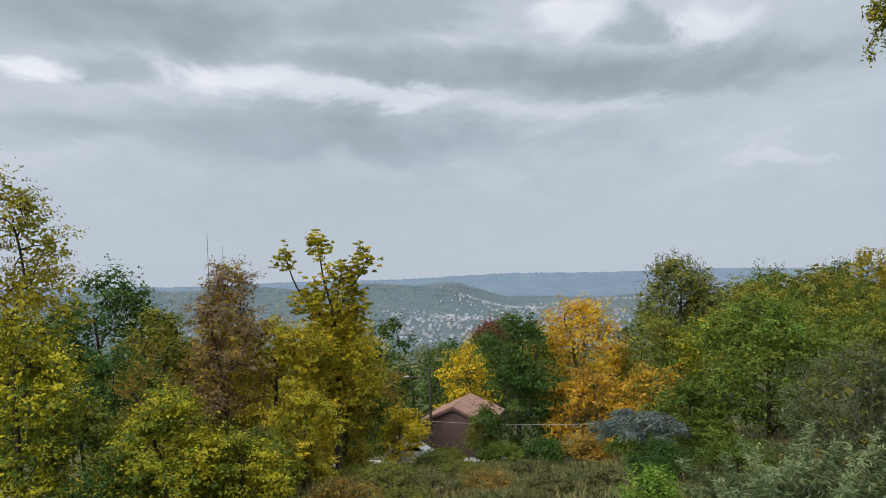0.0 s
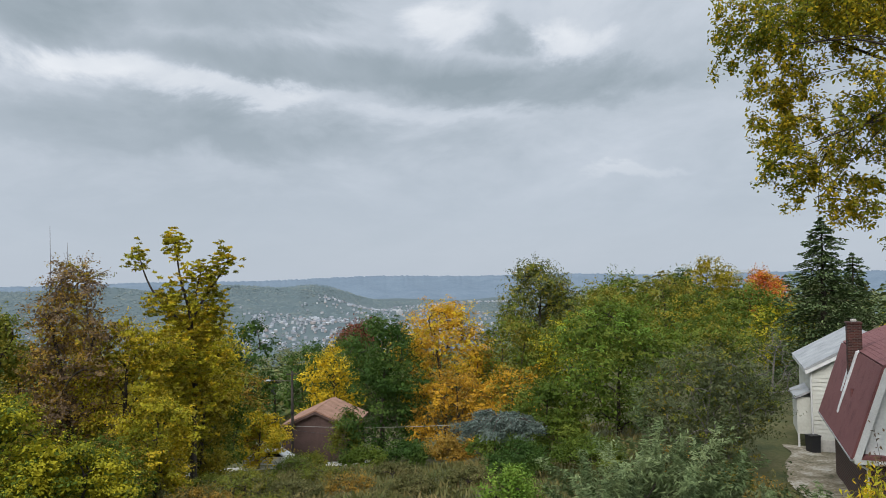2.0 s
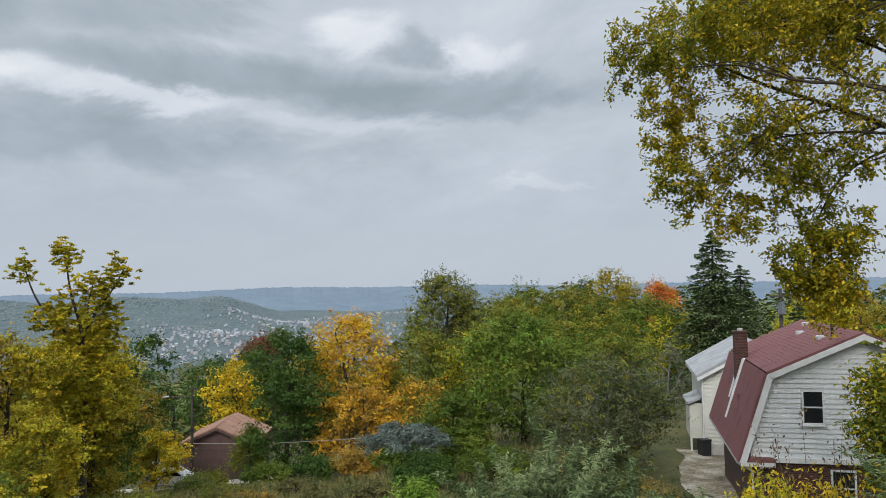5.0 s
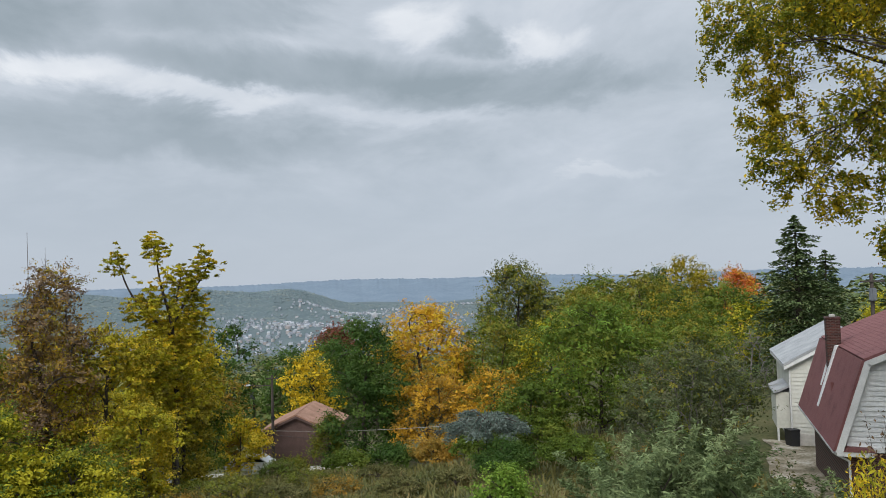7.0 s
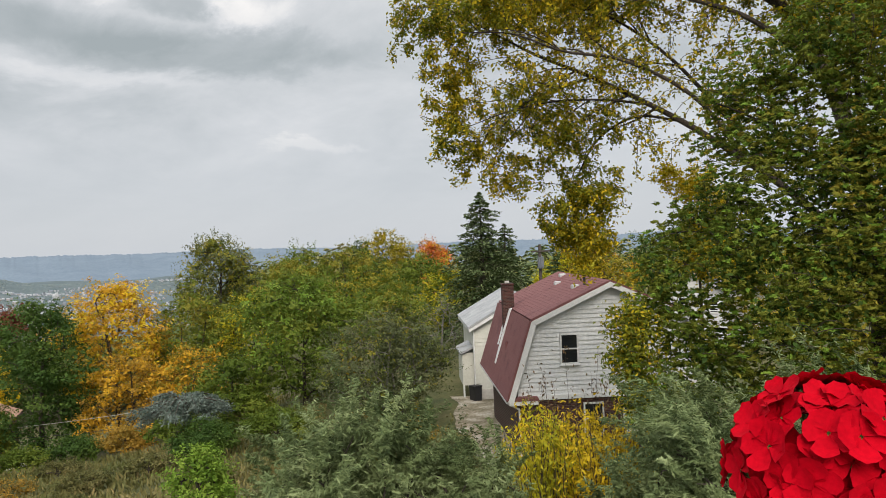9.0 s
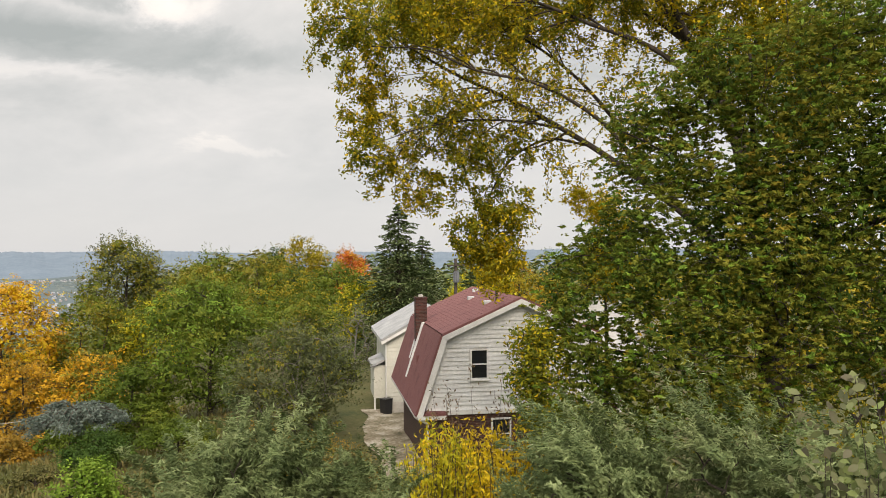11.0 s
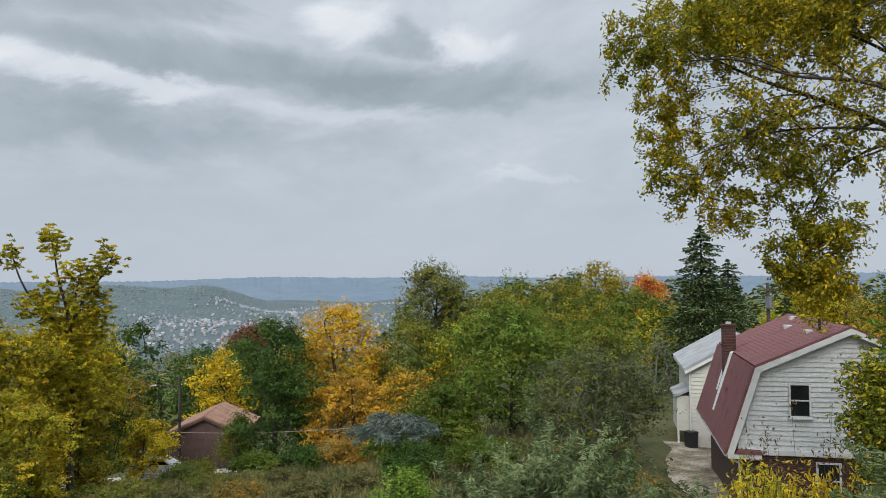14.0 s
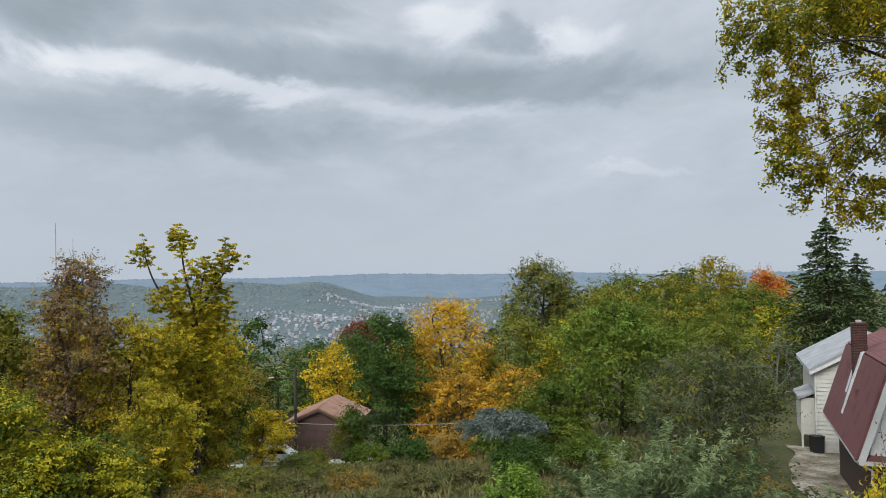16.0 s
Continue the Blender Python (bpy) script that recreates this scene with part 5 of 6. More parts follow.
big_tree("tree", np.array((18.1, 8.9, -7.6)), [
    (((18.1, 8.9, -7.7), (18.1, 8.9, -5.0), (18.07, 8.90, -2.17), (17.98, 9.09, -0.32), (17.77, 9.48, 2.24), (17.54, 9.89, 3.77), (17.38, 10.74, 5.39), (17.12, 11.67, 6.96), (16.82, 12.75, 8.75)), 0.320, 0.075),
    (((18.02, 8.99, -1.25), (17.55, 9.67, -0.19), (16.89, 10.57, 0.98), (15.92, 11.96, 2.36), (15.19, 13.15, 3.32), (14.34, 14.34, 4.20), (13.36, 15.50, 4.98), (12.40, 16.51, 5.86), (11.62, 17.30, 6.56)), 0.118, 0.015),
    (((16.89, 10.57, 0.98), (16.80, 11.60, 2.39), (16.68, 12.61, 3.65), (16.40, 13.60, 4.86), (15.88, 14.77, 5.98), (15.14, 16.06, 6.86), (13.95, 17.47, 7.86)), 0.074, 0.015),
    (((16.39, 11.31, 1.77), (15.37, 11.85, 3.25), (14.01, 12.82, 4.25), (12.79, 13.74, 4.58), (11.77, 14.48, 5.08), (10.64, 15.31, 5.17)), 0.062, 0.011),
    (((17.54, 9.89, 3.77), (16.24, 11.00, 5.13), (15.05, 12.09, 5.80), (14.00, 12.97, 6.36), (12.77, 13.90, 6.63), (11.45, 14.73, 6.86)), 0.074, 0.011),
    (((17.38, 10.74, 5.39), (17.08, 12.08, 6.59), (16.60, 13.35, 7.43), (15.79, 14.87, 8.60), (14.79, 16.38, 9.54)), 0.068, 0.015),
    (((17.46, 10.42, 4.83), (16.72, 10.84, 6.36), (16.30, 11.09, 7.47), (15.80, 11.45, 8.74)), 0.093, 0.038),
    (((15.19, 13.15, 3.32), (14.12, 13.71, 3.47), (12.98, 14.38, 3.46), (11.96, 14.96, 3.24), (11.10, 15.48, 2.90)), 0.037, 0.009),
    (((15.57, 12.55, 2.83), (15.17, 13.62, 3.08), (14.65, 14.46, 2.61), (14.28, 14.95, 1.63), (13.99, 15.22, 0.56), (13.88, 15.32, -0.21)), 0.037, 0.007),
    (((14.34, 14.34, 4.20), (13.42, 15.58, 3.80), (12.70, 16.41, 3.22), (12.25, 16.87, 2.30), (11.99, 17.05, 1.68)), 0.031, 0.007),
    (((17.77, 9.48, 2.24), (18.46, 9.02, 2.75), (19.18, 8.44, 3.37), (19.95, 7.64, 4.07)), 0.074, 0.030),
    (((17.54, 9.89, 3.77), (18.28, 9.58, 4.91), (19.07, 9.14, 5.91), (19.74, 8.64, 7.02)), 0.074, 0.030),
], [
    (10.9, 17.5, 6.0, 0.9, 1.2), (11.4, 16.8, 4.4, 0.9, 1.2), (11.8, 16.7, 2.9, 1.0, 1.1), (12.8, 16.0, 1.8, 1.0, 0.9), (13.9, 15.1, 0.7, 1.0, 0.9), (14.4, 14.7, -0.2, 0.7, 0.7), (11.9, 15.5, 6.1, 1.7, 1.2, 0.8), (13.5, 17.4, 7.4, 1.9, 1.3), (13.1, 13.9, 5.9, 1.7, 1.1, 0.7), (15.5, 15.5, 6.9, 2.0, 1.3), (15.7, 12.6, 6.4, 1.7, 1.1, 0.7),
    (12.7, 14.7, 4.0, 1.4, 0.9, 0.6), (13.4, 16.0, 3.5, 1.3, 0.9, 0.6), (14.2, 13.5, 4.9, 1.2, 0.6, 0.4), (14.6, 14.5, 8.7, 3.4, 1.4), (17.3, 11.2, 7.5, 3.0, 1.7), (18.7, 9.4, 5.9, 1.9, 1.8), (19.3, 8.6, 4.2, 1.6, 1.6),
    (13.6, 14.8, 2.6, 1.0, 0.9), (14.6, 14.4, 1.2, 0.8, 0.9), (14.2, 14.8, 0.0, 0.9, 0.9),
    (14.6, 13.6, 4.0, 1.7, 1.1, 0.35), (16.0, 12.0, 4.8, 1.3, 1.0, 0.3), (14.3, 14.2, 3.0, 1.0, 0.8, 0.35), (16.4, 11.6, 3.4, 1.1, 1.0, 0.25), (15.3, 13.0, 2.4, 0.9, 0.6, 0.25), (17.4, 10.2, 5.0, 1.4, 1.2, 0.5),
], "elm", "tall tree with arching limbs and thinning yellow-green leaves", 41, per=31, size=0.116, targets=4000, droop=0.08, jit=0.08, hang=0.08, r_tip=0.007, shoots=13, mix=(("yellow", 0.18), ("olive", 0.22)))

big_tree("tree", np.array((15.0, 7.4, -7.3)), [
    (((15.0, 7.4, -7.4), (14.9, 7.4, -5.0), (14.8, 7.4, -3.0), (14.7, 7.4, -1.0), (14.6, 7.4, 0.8), (14.5, 7.5, 2.4), (14.4, 7.5, 4.0)), 0.22, 0.03),
    (((14.8, 7.4, -3.0), (13.8, 8.2, -2.4), (12.8, 9.0, -2.0), (11.8, 9.8, -1.8)), 0.06, 0.012),
    (((14.7, 7.4, -1.0), (13.8, 8.2, -0.5), (12.9, 9.0, -0.1), (12.2, 9.8, -0.2)), 0.06, 0.012),
    (((14.6, 7.4, 0.8), (14.0, 8.2, 1.4), (13.4, 9.0, 2.2), (13.0, 9.6, 2.6)), 0.06, 0.012),
    (((14.7, 7.4, -1.8), (13.9, 6.6, -1.6), (13.2, 6.0, -1.0)), 0.06, 0.012),
    (((14.7, 7.4, -0.4), (14.9, 5.8, 0.4), (15.2, 4.2, 1.2), (15.5, 2.8, 1.6)), 0.08, 0.015),
    (((14.8, 7.4, -2.4), (15.0, 5.8, -2.0), (15.3, 4.2, -1.8), (15.6, 2.6, -1.8)), 0.08, 0.015),
], [
    (13.2, 9.3, 2.7, 0.8, 0.7), (13.7, 8.5, 3.0, 1.0, 1.0), (13.8, 7.6, 3.4, 0.9, 1.2), (13.1, 9.7, 1.8, 0.6, 0.5), (13.3, 8.4, 1.7, 1.3, 0.8), (12.6, 9.7, 0.3, 0.8, 0.5), (12.5, 8.9, 0.8, 0.9, 0.6), (12.1, 10.0, -0.3, 0.6, 0.5), (11.7, 10.2, -0.9, 0.6, 0.5), (11.4, 10.2, -1.8, 0.6, 0.7),
    (11.6, 9.3, -1.2, 0.9, 0.8), (12.1, 8.4, -0.4, 1.2, 1.0), (13.1, 7.7, 0.5, 1.2, 1.2), (11.6, 8.9, -2.3, 1.2, 0.9), (12.1, 7.7, -1.7, 1.3, 1.1), (12.7, 7.0, -0.9, 1.0, 1.4), (13.5, 6.8, 1.1, 1.2, 1.7), (13.9, 6.1, 2.3, 1.5, 2.3), (13.4, 6.0, -0.5, 1.3, 2.2), (12.0, 8.6, -3.2, 1.2, 0.8), (11.2, 9.3, -3.1, 0.8, 0.7), (13.0, 7.0, -2.8, 1.2, 0.9),
    (14.4, 5.0, 1.4, 1.6, 2.0), (14.5, 5.0, -1.6, 1.5, 1.7), (15.0, 3.8, 3.2, 1.8, 1.8), (15.3, 2.8, 0.4, 1.9, 2.2), (14.8, 5.8, 4.2, 1.5, 1.2), (15.6, 2.0, -2.4, 1.8, 1.6),
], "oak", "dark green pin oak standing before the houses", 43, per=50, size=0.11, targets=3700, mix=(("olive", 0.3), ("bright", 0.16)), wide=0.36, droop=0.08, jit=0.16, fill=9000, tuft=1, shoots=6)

big_tree("tree", np.array((10.9, 9.9, -6.4)), [
    (((10.9, 9.9, -6.5), (10.85, 9.9, -5.0), (10.8, 9.9, -3.4), (10.7, 9.9, -1.9)), 0.07, 0.015),
], [
    (10.5, 10.0, -1.6, 0.4, 0.5), (10.5, 10.0, -2.2, 0.4, 0.5), (10.7, 9.7, -2.6, 0.5, 0.5), (10.9, 9.8, -1.9, 0.5, 0.6), (10.9, 9.8, -3.1, 0.6, 0.5),
], "lime", "small yellow-green tree turning, before the white house", 44, per=22, size=0.10, targets=230, mix=(("yellow", 0.12), ("oak", 0.5)), wide=0.4, droop=0.08, jit=0.08)

big_tree("tree", np.array((20.6, 16.0, -8.4)), [
    (((20.6, 16.0, -8.5), (20.6, 16.0, -5.0), (20.6, 16.0, -2.0), (20.5, 16.1, 0.6)), 0.10, 0.02),
], [
    (20.5, 16.2, 1.7, 0.9, 0.8), (20.0, 16.6, 2.0, 0.6, 0.5), (20.9, 15.7, 0.8, 1.1, 1.0), (20.8, 15.8, -0.6, 1.3, 1.0),
], "yellow", "slender yellow-leaved tree behind the pin oak", 45, per=36, size=0.13, targets=260, mix=(("lime", 0.5),), wide=0.45, droop=0.08, jit=0.1)

big_tree("tree", np.array((-7.6, 49.3, -12.7)), [
    (((-7.6, 49.3, -12.8), (-7.6, 49.3, -9.0), (-7.5, 49.3, -7.0), (-7.7, 49.3, -2.4), (-8.3, 49.2, 0.2), (-8.6, 49.1, 2.6)), 0.22, 0.03),
    (((-7.7, 49.3, -3.0), (-9.4, 49.0, -1.2), (-10.2, 48.8, 0.2), (-10.7, 48.7, 1.9)), 0.10, 0.03),
    (((-7.7, 49.3, -2.4), (-6.8, 49.4, -0.8), (-6.0, 49.5, 0.4), (-5.4, 49.6, 1.6)), 0.10, 0.03),
    (((-7.7, 49.3, -2.4), (-7.4, 49.3, -0.8), (-7.1, 49.3, 0.7)), 0.08, 0.03),
], [
    (-10.7, 48.7, 1.7, 0.9, 1.0), (-8.6, 49.1, 2.4, 1.0, 1.0), (-5.6, 49.5, 1.4, 1.0, 1.0), (-7.3, 49.3, 0.2, 1.5, 1.3), (-8.7, 48.6, -1.4, 1.8, 1.7), (-6.7, 49.9, -2.3, 1.6, 2.1), (-7.8, 49.2, -4.8, 2.6, 2.4), (-8.0, 49.0, -8.0, 2.4, 2.2),
], "lime", "tall sparse yellow-green tree with feathery tufts", 46, per=44, size=0.26, targets=460, mix=(("moss", 0.35), ("yellow", 0.12)), wide=0.38, droop=0.05, jit=0.26, tuft=1)

# yellowing shrub under the brick wall, with bare dark shoots
def cane_shrub(x, y, top, radius, leaf, label, seed, canes=90, size=0.16, per=58, wide=0.3, low=0.35, stem=0.016, name="shrub"):
    rng = np.random.default_rng(seed)
    gz = float(ground_z(x, y))
    root = empty(name, Matrix.Translation((x, y, gz)))
    H = top - gz
    p0, p1, r0, r1, pos, nor, al = [], [], [], [], [], [], []
    for k in range(canes):
        a, q = rng.uniform(0, 2 * math.pi), math.sqrt(rng.random()) * radius
        h = H * rng.uniform(0.72, 1.0) * (1 - 0.2 * (q / radius) ** 2)
        b = np.array((q * 0.45 * math.cos(a), q * 0.45 * math.sin(a), -0.05))
        t = np.array((q * math.cos(a), q * math.sin(a), h))
        bend = rng.normal(size=3) * 0.12
        pts = [b * (1 - u) + t * u + bend * math.sin(3.1 * u) for u in np.linspace(0, 1, 6)]
        for s in range(5):
            p0.append(pts[s]), p1.append(pts[s + 1]), r0.append(stem * (1 - 0.14 * s)), r1.append(stem * (0.86 - 0.14 * s))
        m = per
        u = rng.uniform(low, 1.02, m)[:, None]
        pos.append(b * (1 - u) + t * u + bend * np.sin(3.1 * u) + rng.normal(size=(m, 3)) * 0.10)
        nor.append(rng.normal(size=(m, 3)) + (0, 0, 0.2))
        al.append(rng.normal(size=(m, 3)) * 0.6 + (0, 0, -0.9))
    v, f = tubes(np.array(p0), np.array(p1), np.array(r0), np.array(r1), 5)
    solid("stem", v, f, BARK, root)
    pos, nor, al = np.concatenate(pos), np.concatenate(nor), np.concatenate(al)
    v, f = round_leaves(pos, nor, size * rng.uniform(0.6, 1.3, len(pos)), rng, wide) if stem < 0.008 else leaves(pos, nor, size * rng.uniform(0.6, 1.3, len(pos)), rng, wide, al)
    solid("foliage", v, f, LEAF[leaf], root)
    return tagged(root, label, "shrub")


cane_shrub(12.2, 12.0, -3.6, 1.5, "yellow", "yellow shrub with long drooping leaves", 51, 110)
cane_shrub(13.6, 11.2, -3.7, 1.4, "yellow", "golden shrub with long drooping leaves", 52, 100)
cane_shrub(10.9, 13.0, -3.7, 1.0, "lime", "yellow-green shrub with upright shoots", 53, 60)
cane_shrub(12.9, 14.8, -4.1, 1.3, "yellow", "yellow shrub close to the brick wall", 54, 70)
cane_shrub(12.6, 13.6, -2.4, 1.7, "vine", "thin dark shoots with withered leaves", 57, 26, 0.10, 16, 0.4, 0.75, 0.010)
cane_shrub(4.05, 1.42, -0.48, 0.34, "dull", "near shrub with dull greyish withered leaves", 55, 70, 0.06, 70, 0.66, 0.78, 0.006)
cane_shrub(4.5, 1.0, -0.4, 0.42, "dull", "near shrub with dull greenish leaves", 56, 70, 0.06, 70, 0.66, 0.78, 0.006)


# ---- the scarlet geranium by the balcony ----
def geranium(x, y, z, radius, seed):
    """A round flower head of many florets on a stalk, with leaves and a pot below."""
    rng = np.random.default_rng(seed)
    root = empty("geranium", Matrix.Translation((x, y, z - 0.62)))
    H = 0.62
    n = 150
    k = np.arange(n) + 0.5
    ph, th = np.arccos(1 - 1.75 * k / n), np.pi * (1 + 5 ** 0.5) * k
    d = np.stack([np.cos(th) * np.sin(ph), np.sin(th) * np.sin(ph), np.cos(ph)], 1) + rng.normal(size=(n, 3)) * 0.16
    d /= np.linalg.norm(d, axis=1, keepdims=True)
    c = d * radius * rng.uniform(0.72, 1.03, (n, 1)) + (0, 0, H)
    bm_v, bm_f = [], []
    for q in range(n):
        up = Vector(d[q])
        a = up.orthogonal().normalized()
        a.rotate(Matrix.Rotation(rng.uniform(0, 6.28), 3, up))
        b = up.cross(a)
        for j in range(5):
            w = 2 * math.pi * j / 5 + rng.normal() * 0.12
            ax, sx = a * math.cos(w) + b * math.sin(w), b * math.cos(w) - a * math.sin(w)
            L, W = radius * rng.uniform(0.22, 0.30), radius * rng.uniform(0.10, 0.14)
            cup = rng.uniform(0.1, 0.45)
            at = len(bm_v)
            for u, s in ((0.06, 0.12), (0.4, 0.75), (0.75, 1.0), (0.95, 0.55)):
                for e in (-1, 0, 1):
                    bend = cup * u * u * L * 0.9 + (abs(e) * 0.22 - 0.06) * W
                    bm_v.append(tuple(Vector(c[q]) + ax * L * (u + (0.05 if e == 0 and u > 0.9 else 0)) + sx * W * s * e + up * bend))
            for r_ in range(3):
                for e in range(2):
                    bm_f.append((at + r_ * 3 + e, at + r_ * 3 + e + 1, at + r_ * 3 + e + 4, at + r_ * 3 + e + 3))
    petals = solid("flower_head", bm_v, bm_f, PETAL, root, True)
    petals["label"] = "scarlet rounded petals"
    v, f = tubes(np.tile((0, 0, H - radius * 0.75), (n, 1)), c, np.full(n, 0.0016), np.full(n, 0.0014), 5)
    solid("flower_stalk", v, f, STEM, root)
    v, f = tubes([(0.02, 0.02, 0.1), (0.01, 0.01, 0.32)], [(0.01, 0.01, 0.32), (0, 0, H - radius * 0.7)], [0.005, 0.004], [0.004, 0.0035], 8)
    solid("stem", v, f, STEM, root)
    m = 26
    a = rng.uniform(0, 6.28, m)
    pos = np.stack([0.11 * np.cos(a), 0.11 * np.sin(a), rng.uniform(0.16, 0.32, m)], 1)
    v, f = leaves(pos, rng.normal(size=(m, 3)) * 0.4 + (0, 0, 1), 0.07, rng, 1.1)
    solid("foliage", v, f, LEAF["bright"], root)
    pot = noise_mat("terracotta", (0.30, 0.12, 0.07), (0.42, 0.19, 0.11), 8, 0.85, 0.2)
    v, f = tubes([(0, 0, 0), (0, 0, 0.14)], [(0, 0, 0.14), (0, 0, 0.17)], [0.085, 0.125], [0.115, 0.125], 24)
    solid("pot", v, f, pot, root, True)
    return tagged(root, "scarlet geranium in bloom in a pot", "flower"), root.location


_, at = geranium(0.334, 0.181, -0.145, 0.056, 61)
ledge = part("balcony_ledge", box((-2.5, -2.0, at[2] - 0.25), (1.2, 0.40, at[2]), 0.02), CONCRETE, None)
tagged(ledge, "plain balcony ledge under the flower pot", "ledge", kind="structure")
build_under = part("wall_below", box((-2.45, -2.0, -5.0), (1.15, 0.32, at[2] - 0.252)), BRICK, None)
tagged(build_under, "plain brick wall below the balcony ledge", "wall", kind="structure")


# ---- meadow ----
def meadow():
    rng = np.random.default_rng(71)
    n = 26000
    az, r = np.radians(rng.uniform(-24, 24, n)), rng.uniform(17, 58, n)
    x, y = r * np.sin(az), r * np.cos(az)
    tuft = (np.sin(x * 0.8) * np.sin(y * 0.6 + 1) + 1) * 0.5
    h = rng.uniform(0.25, 0.7, n) * (0.6 + 0.8 * tuft)
    pos = np.stack([x, y, ground_z(x, y) + h * 0.48], 1)
    al = np.stack([rng.normal(size=n) * 0.3, rng.normal(size=n) * 0.3, np.ones(n)], 1)
    v, f = leaves(pos, rng.normal(size=(n, 3)), h, rng, 0.16, al)
    tagged(solid("dry_grass", v, f, LEAF["weed"]), "tall dry grass and weeds on the slope", "grass", kind="stuff")


meadow()
for k, (x, y, top, rad, leaf) in enumerate(((-1.0, 36.0, -9.2, 1.4, "weed"), (1.6, 39.0, -9.9, 1.3, "brown"), (4.4, 36.0, -9.3, 1.2, "weed"), (7.6, 38.0, -9.6, 1.3, "weed"), (-3.4, 37.5, -8.9, 1.6, "olive"), (8.4, 31.0, -8.5, 1.0, "weed"), (-2.0, 30.0, -8.3, 1.3, "olive"), (3.0, 30.0, -8.6, 1.0, "weed"), (-4.6, 31.0, -8.0, 1.5, "brown"), (0.5, 46.0, -11.2, 1.5, "olive"), (4.6, 47.0, -11.4, 1.4, "weed"), (-1.5, 52.0, -11.8, 1.6, "green"))):
    plant(x, y, top, top - 2.4, rad, leaf, "dry weedy clump in the meadow", shape="dome", n=2200, size=0.12, lobes=22, category="bush", name="bush", mix=(("weed", 0.3),) if leaf != "weed" else ())


# ---- valley, town and hills ----
def woods(name, n, r0, r1, az0, az1, quads, size, crown, leaf, label, seed, keep=None, flat=0.45):
    """Far woods: clumps of large leaf sprays in one sheet."""
    rng = np.random.default_rng(seed)
    az = np.radians(rng.uniform(az0, az1, n))
    r = np.sqrt(rng.uniform(r0 ** 2, r1 ** 2, n))
    x, y = r * np.sin(az), r * np.cos(az)
    if keep is not None:
        ok = keep(x, y, rng)
        x, y = x[ok], y[ok]
    n = len(x)
    c = np.stack([x, y, ground_z(x, y)], 1)
    s = crown * rng.uniform(0.6, 1.35, n)
    d = unit(rng, n * quads).reshape(n, quads, 3)
    d[:, :, 2] = np.abs(d[:, :, 2])
    pos = c[:, None] + d * s[:, None, None] * (1, 1, 1.5) + np.array((0, 0, 1))[None, None] * (s * 0.5)[:, None, None]
    nor = d * flat + rng.normal(size=d.shape) * 0.2 + (0, 0, 0.8)
    v, f = leaves(pos.reshape(-1, 3), nor.reshape(-1, 3), size * rng.uniform(0.6, 1.4, n * quads), rng, 0.8)
    tagged(solid(name, v, f, LEAF[leaf]), label, "woods", kind="stuff")


woods("slope_woods", 900, 150, 300, -40, 22, 80, 1.7, 5.2, "far", "mixed autumn woods on the lower slope", 81)
woods("valley_woods", 1500, 300, 1150, -42, 32, 44, 3.2, 6.0, "far", "autumn woods filling the valley side", 82)
woods("ridge_woods", 500, 160, 420, 20, 75, 70, 1.8, 5.0, "far", "autumn woods behind the houses", 85)


def town_gap(x, y, rng):
    s = np.sin(x / 120 + 1) * np.sin(y / 150 + x / 400) + 0.35 * np.sin(x / 47) * np.sin(y / 39)
    r = np.hypot(x, y)
    az = np.degrees(np.arctan2(x, y))
    core = np.exp(-((az - 3) / 9) ** 2) * np.exp(-((r - 1800) / 480) ** 2)
    return s + rng.normal(size=len(x)) * 0.4 > core * 1.3 - 0.7


def far_canopies(n, r0, r1, az0, az1, seed):
    """Rounded tree crowns between the far houses, each a low faceted dome with an uneven rim."""
    rng = np.random.default_rng(seed)
    az = np.radians(rng.uniform(az0, az1, n))
    r = np.sqrt(rng.uniform(r0 ** 2, r1 ** 2, n))
    x, y = r * np.sin(az), r * np.cos(az)
    ok = town_gap(x, y, rng)
    x, y = x[ok], y[ok]
    n = len(x)
    w, h = rng.uniform(3.0, 7.5, n), rng.uniform(1.4, 4.2, n)
    ang = np.arange(5) * 2 * np.pi / 5
    rings = []
    for k, z in ((1.0, 0.0), (0.85, 0.6), (0.3, 1.0)):
        rad = w[:, None] * k * rng.uniform(0.8, 1.2, (n, 5))
        rings.append(np.stack([x[:, None] + rad * np.cos(ang), y[:, None] + rad * np.sin(ang), np.repeat((ground_z(x, y) - 0.5 + h * z)[:, None], 5, 1)], -1))
    v = np.stack(rings, 1).reshape(-1, 3)
    q = np.array([(a * 5 + b, a * 5 + (b + 1) % 5, a * 5 + 5 + (b + 1) % 5, a * 5 + 5 + b) for a in range(2) for b in range(5)])
    f = (q[None] + (np.arange(n) * 15)[:, None, None]).reshape(-1, 4)
    tagged(solid("town_trees", v, f, LEAF["hazy"], None, True), "trees between far houses, haze painted into their grey-green", "woods", kind="stuff")


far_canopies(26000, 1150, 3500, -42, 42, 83)


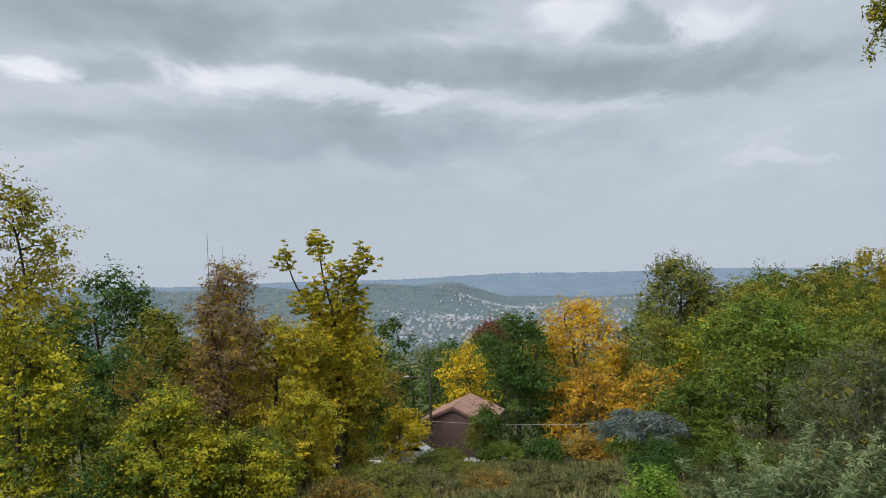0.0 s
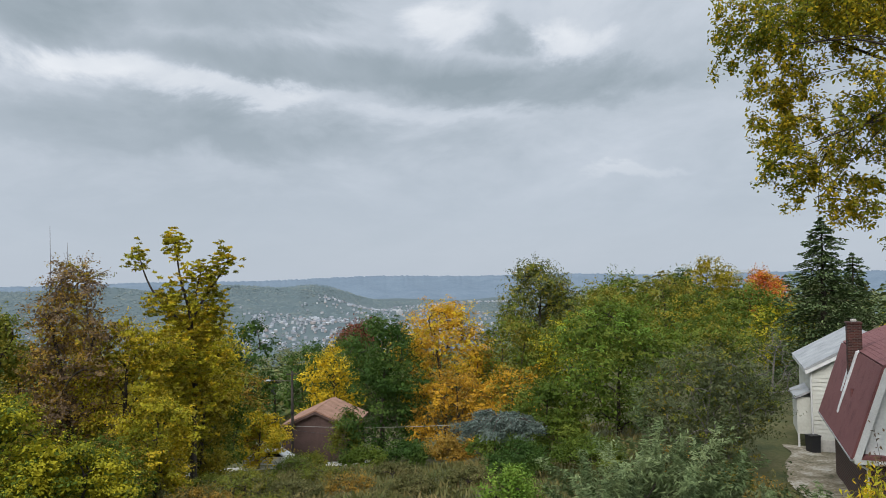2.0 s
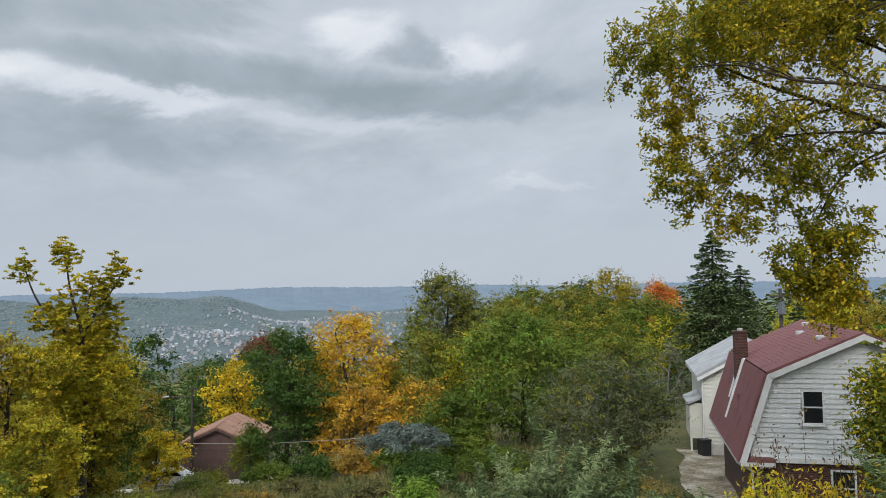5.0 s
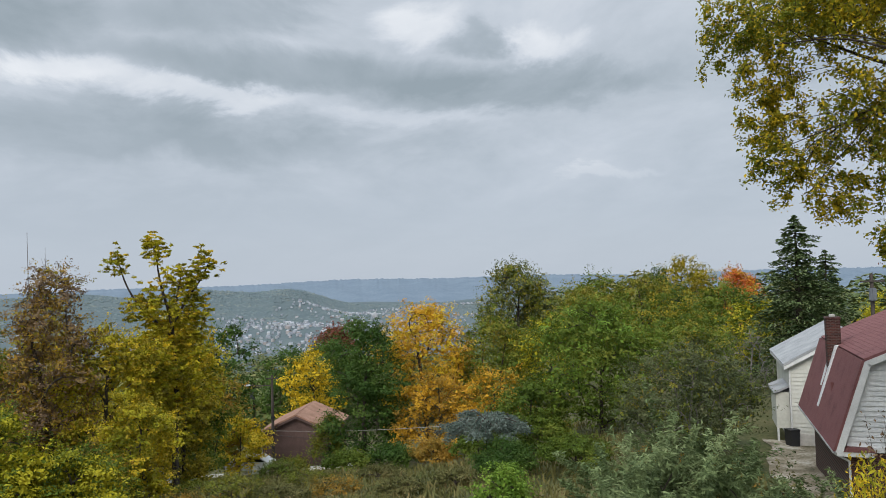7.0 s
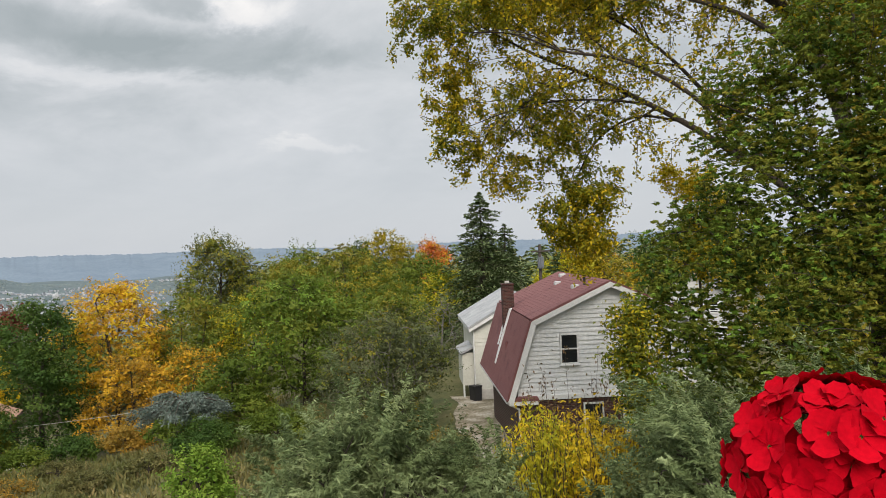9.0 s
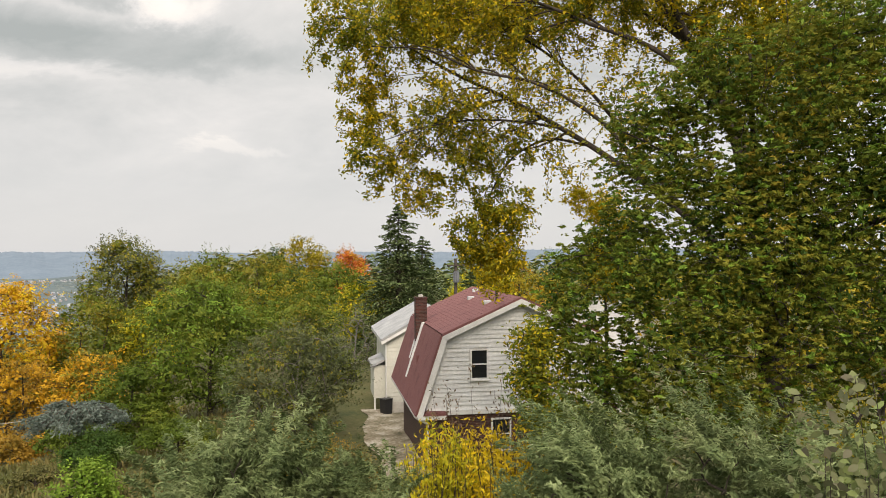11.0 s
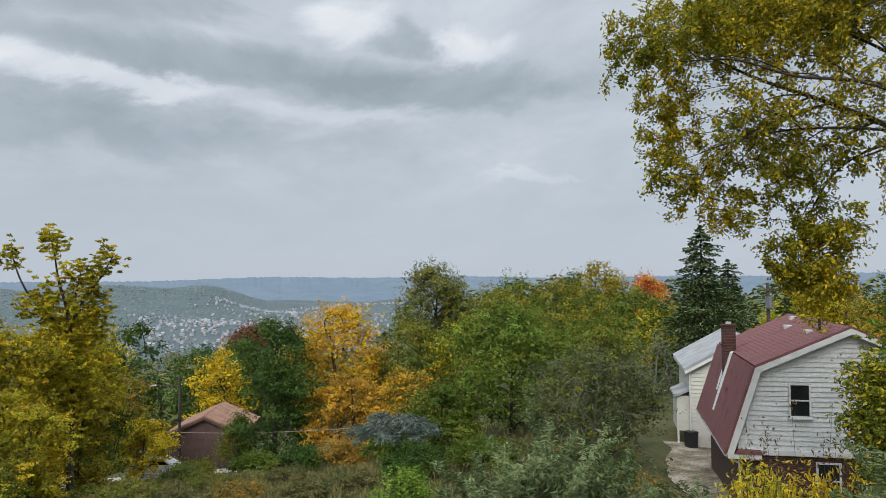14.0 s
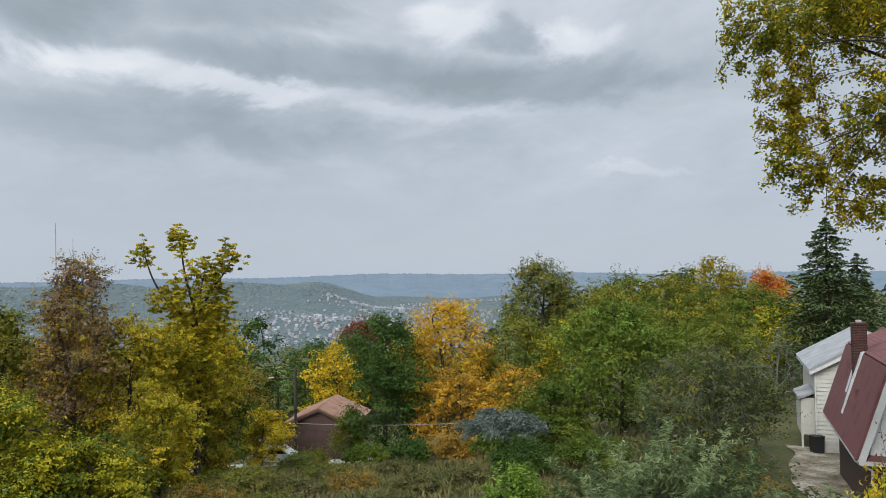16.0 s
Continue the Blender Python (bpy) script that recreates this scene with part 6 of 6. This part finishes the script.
def town():
    """Many pale far houses with gabled roofs, dense on the valley floor and in rows along the hillside."""
    rng = np.random.default_rng(84)
    base = np.array(((0, 0, 0), (1, 0, 0), (1, 1, 0), (0, 1, 0), (0, 0, 1), (1, 0, 1), (1, 1, 1), (0, 1, 1), (0.5, -0.02, 1.45), (0.5, 1.02, 1.45)))
    quad = ((0, 1, 5, 4), (1, 2, 6, 5), (2, 3, 7, 6), (3, 0, 4, 7))
    walls = []
    for k in range(9500):
        deg, r = rng.uniform(-34, 30), math.sqrt(rng.uniform(1250 ** 2, 3050 ** 2))
        az = math.radians(deg)
        x, y = r * math.sin(az), r * math.cos(az)
        street = math.sin(x / 120 + 1) * math.sin(y / 150 + x / 400)
        core = math.exp(-((deg - 3) / 9) ** 2) * math.exp(-((r - 1800) / 480) ** 2)
        row = math.exp(-((r - 2650 - 8 * deg) / 90) ** 2) * 0.8 * (deg > 0)
        if rng.random() > 0.05 + 0.85 * core + row - 0.25 * (street > 0.25) - 0.08 * (r > 2300):
            continue
        w, d, h = rng.uniform(3.6, 6.2), rng.uniform(4.6, 8), rng.uniform(3.2, 5.2)
        if rng.random() < 0.04:
            w, d, h = w * 1.8, d * 1.8, h * 1.4
        a = rng.choice((0.3, 0.3 + math.pi / 2)) + rng.normal() * 0.15
        p = (base - (0.5, 0.5, 0)) * (w, d, h)
        p = np.stack([p[:, 0] * math.cos(a) - p[:, 1] * math.sin(a), p[:, 0] * math.sin(a) + p[:, 1] * math.cos(a), p[:, 2]], 1)
        p += (x, y, float(ground_z(x, y)) + 0.4)
        walls.append(p)
    p = np.array(walls)
    m = len(p)
    wf = np.array(quad)[None] + (np.arange(m) * 10)[:, None, None]
    m1, nt, pr = material("far_house_walls", 0.8)
    geo = nt.nodes.new("ShaderNodeNewGeometry")
    # wall tones dulled and blued in place of haze over the town
    r = ramp(nt, ((0.0, (0.24, 0.26, 0.29)), (0.35, (0.33, 0.35, 0.38)), (0.75, (0.46, 0.475, 0.50)), (0.92, (0.34, 0.31, 0.30))))
    wire(nt, geo, "Random Per Island", r, 0)
    wire(nt, r, 0, pr, "Base Color")
    tagged(solid("far_house_walls", p.reshape(-1, 3), wf.reshape(-1, 4), m1), "pale walls of many far houses in the valley, toned for haze", "houses", kind="stuff")
    m2, nt, pr = material("far_house_roofs", 0.8)
    geo = nt.nodes.new("ShaderNodeNewGeometry")
    r = ramp(nt, ((0.0, (0.15, 0.17, 0.20)), (0.5, (0.23, 0.25, 0.28)), (0.85, (0.40, 0.415, 0.44)), (1.0, (0.24, 0.21, 0.21))))
    wire(nt, geo, "Random Per Island", r, 0)
    wire(nt, r, 0, pr, "Base Color")
    keep = np.array(((4, 8, 9, 7), (8, 5, 6, 9)))
    p2 = p + (0, 0, 0.05)
    tagged(solid("far_house_roofs", p2.reshape(-1, 3), (keep[None] + (np.arange(m) * 10)[:, None, None]).reshape(-1, 4), m2), "grey roofs of many far houses in the valley", "houses", kind="stuff")


town()


def church():
    x, y = 2200 * math.sin(radians(6.15)), 2200 * math.cos(radians(6.15))
    z = float(ground_z(x, y))
    top = 2200 * math.tan(radians(-2.25))
    root = empty("church", Matrix.Translation((x, y, z)))
    h = top - z
    pale = plain_mat("pale_stone", (0.36, 0.37, 0.38), 0.8)
    part("tower", box((-3.5, -3.5, 0), (3.5, 3.5, h * 0.5)), pale, root)
    v, f = tubes([(0, 0, h * 0.5)], [(0, 0, h)], [4.2], [0.2], 8)
    solid("spire", v, f, pale, root)
    part("nave", prism([(-8, 0), (8, 0), (8, 10), (0, 19), (-8, 10)], 3.5, 36), pale, root)
    tagged(root, "pale far church with a pointed spire", "church")


church()


def hills():
    """A far wooded ridge closing the view."""
    def ridge(name, r, z0, crest, depth, mat, label, az0=-75, az1=75, seed=1):
        rng = np.random.default_rng(seed)
        az = np.radians(np.arange(az0, az1, 0.12))
        A = np.degrees(az)
        c = np.array([crest(a) for a in A])
        fine = 2.6 * np.sin(A * 9.1 + 1) * np.sin(A * 5.3) + 1.5 * np.sin(A * 23) + rng.normal(size=len(A)) * 1.3
        rows = []
        for u in np.linspace(0, 1, 14):
            rad = r - depth * (1 - u)
            z = z0 + (c - z0) * (u ** 0.8) + fine * u + rng.normal(size=len(A)) * 0.3 + 8 * np.sin(A * 1.7 + u * 5) * u * (1 - u) * 4
            rows.append(np.stack([rad * np.sin(az), rad * np.cos(az), z], 1))
        n, m = len(rows), len(az)
        q = np.arange(n * m).reshape(n, m)
        f = np.stack([q[:-1, :-1], q[:-1, 1:], q[1:, 1:], q[1:, :-1]], -1).reshape(-1, 4)
        tagged(solid(name, np.concatenate(rows), f, mat), label, "hills", kind="structure")

    # the ridge's blue is distance haze put into the base colour
    far = noise_mat("haze_blue_far_hill", (0.112, 0.152, 0.198), (0.145, 0.188, 0.232), 0.008, 1.0, 0.0, fine=8)
    ridge("backdrop_ridge", 4700, -120, lambda a: 2 + 9 * math.sin(a * 0.13 + 0.5) + 5 * math.sin(a * 0.41), 900, far, "wooded ridge along the horizon, haze painted into its blue", -75, 110, 4)


hills()
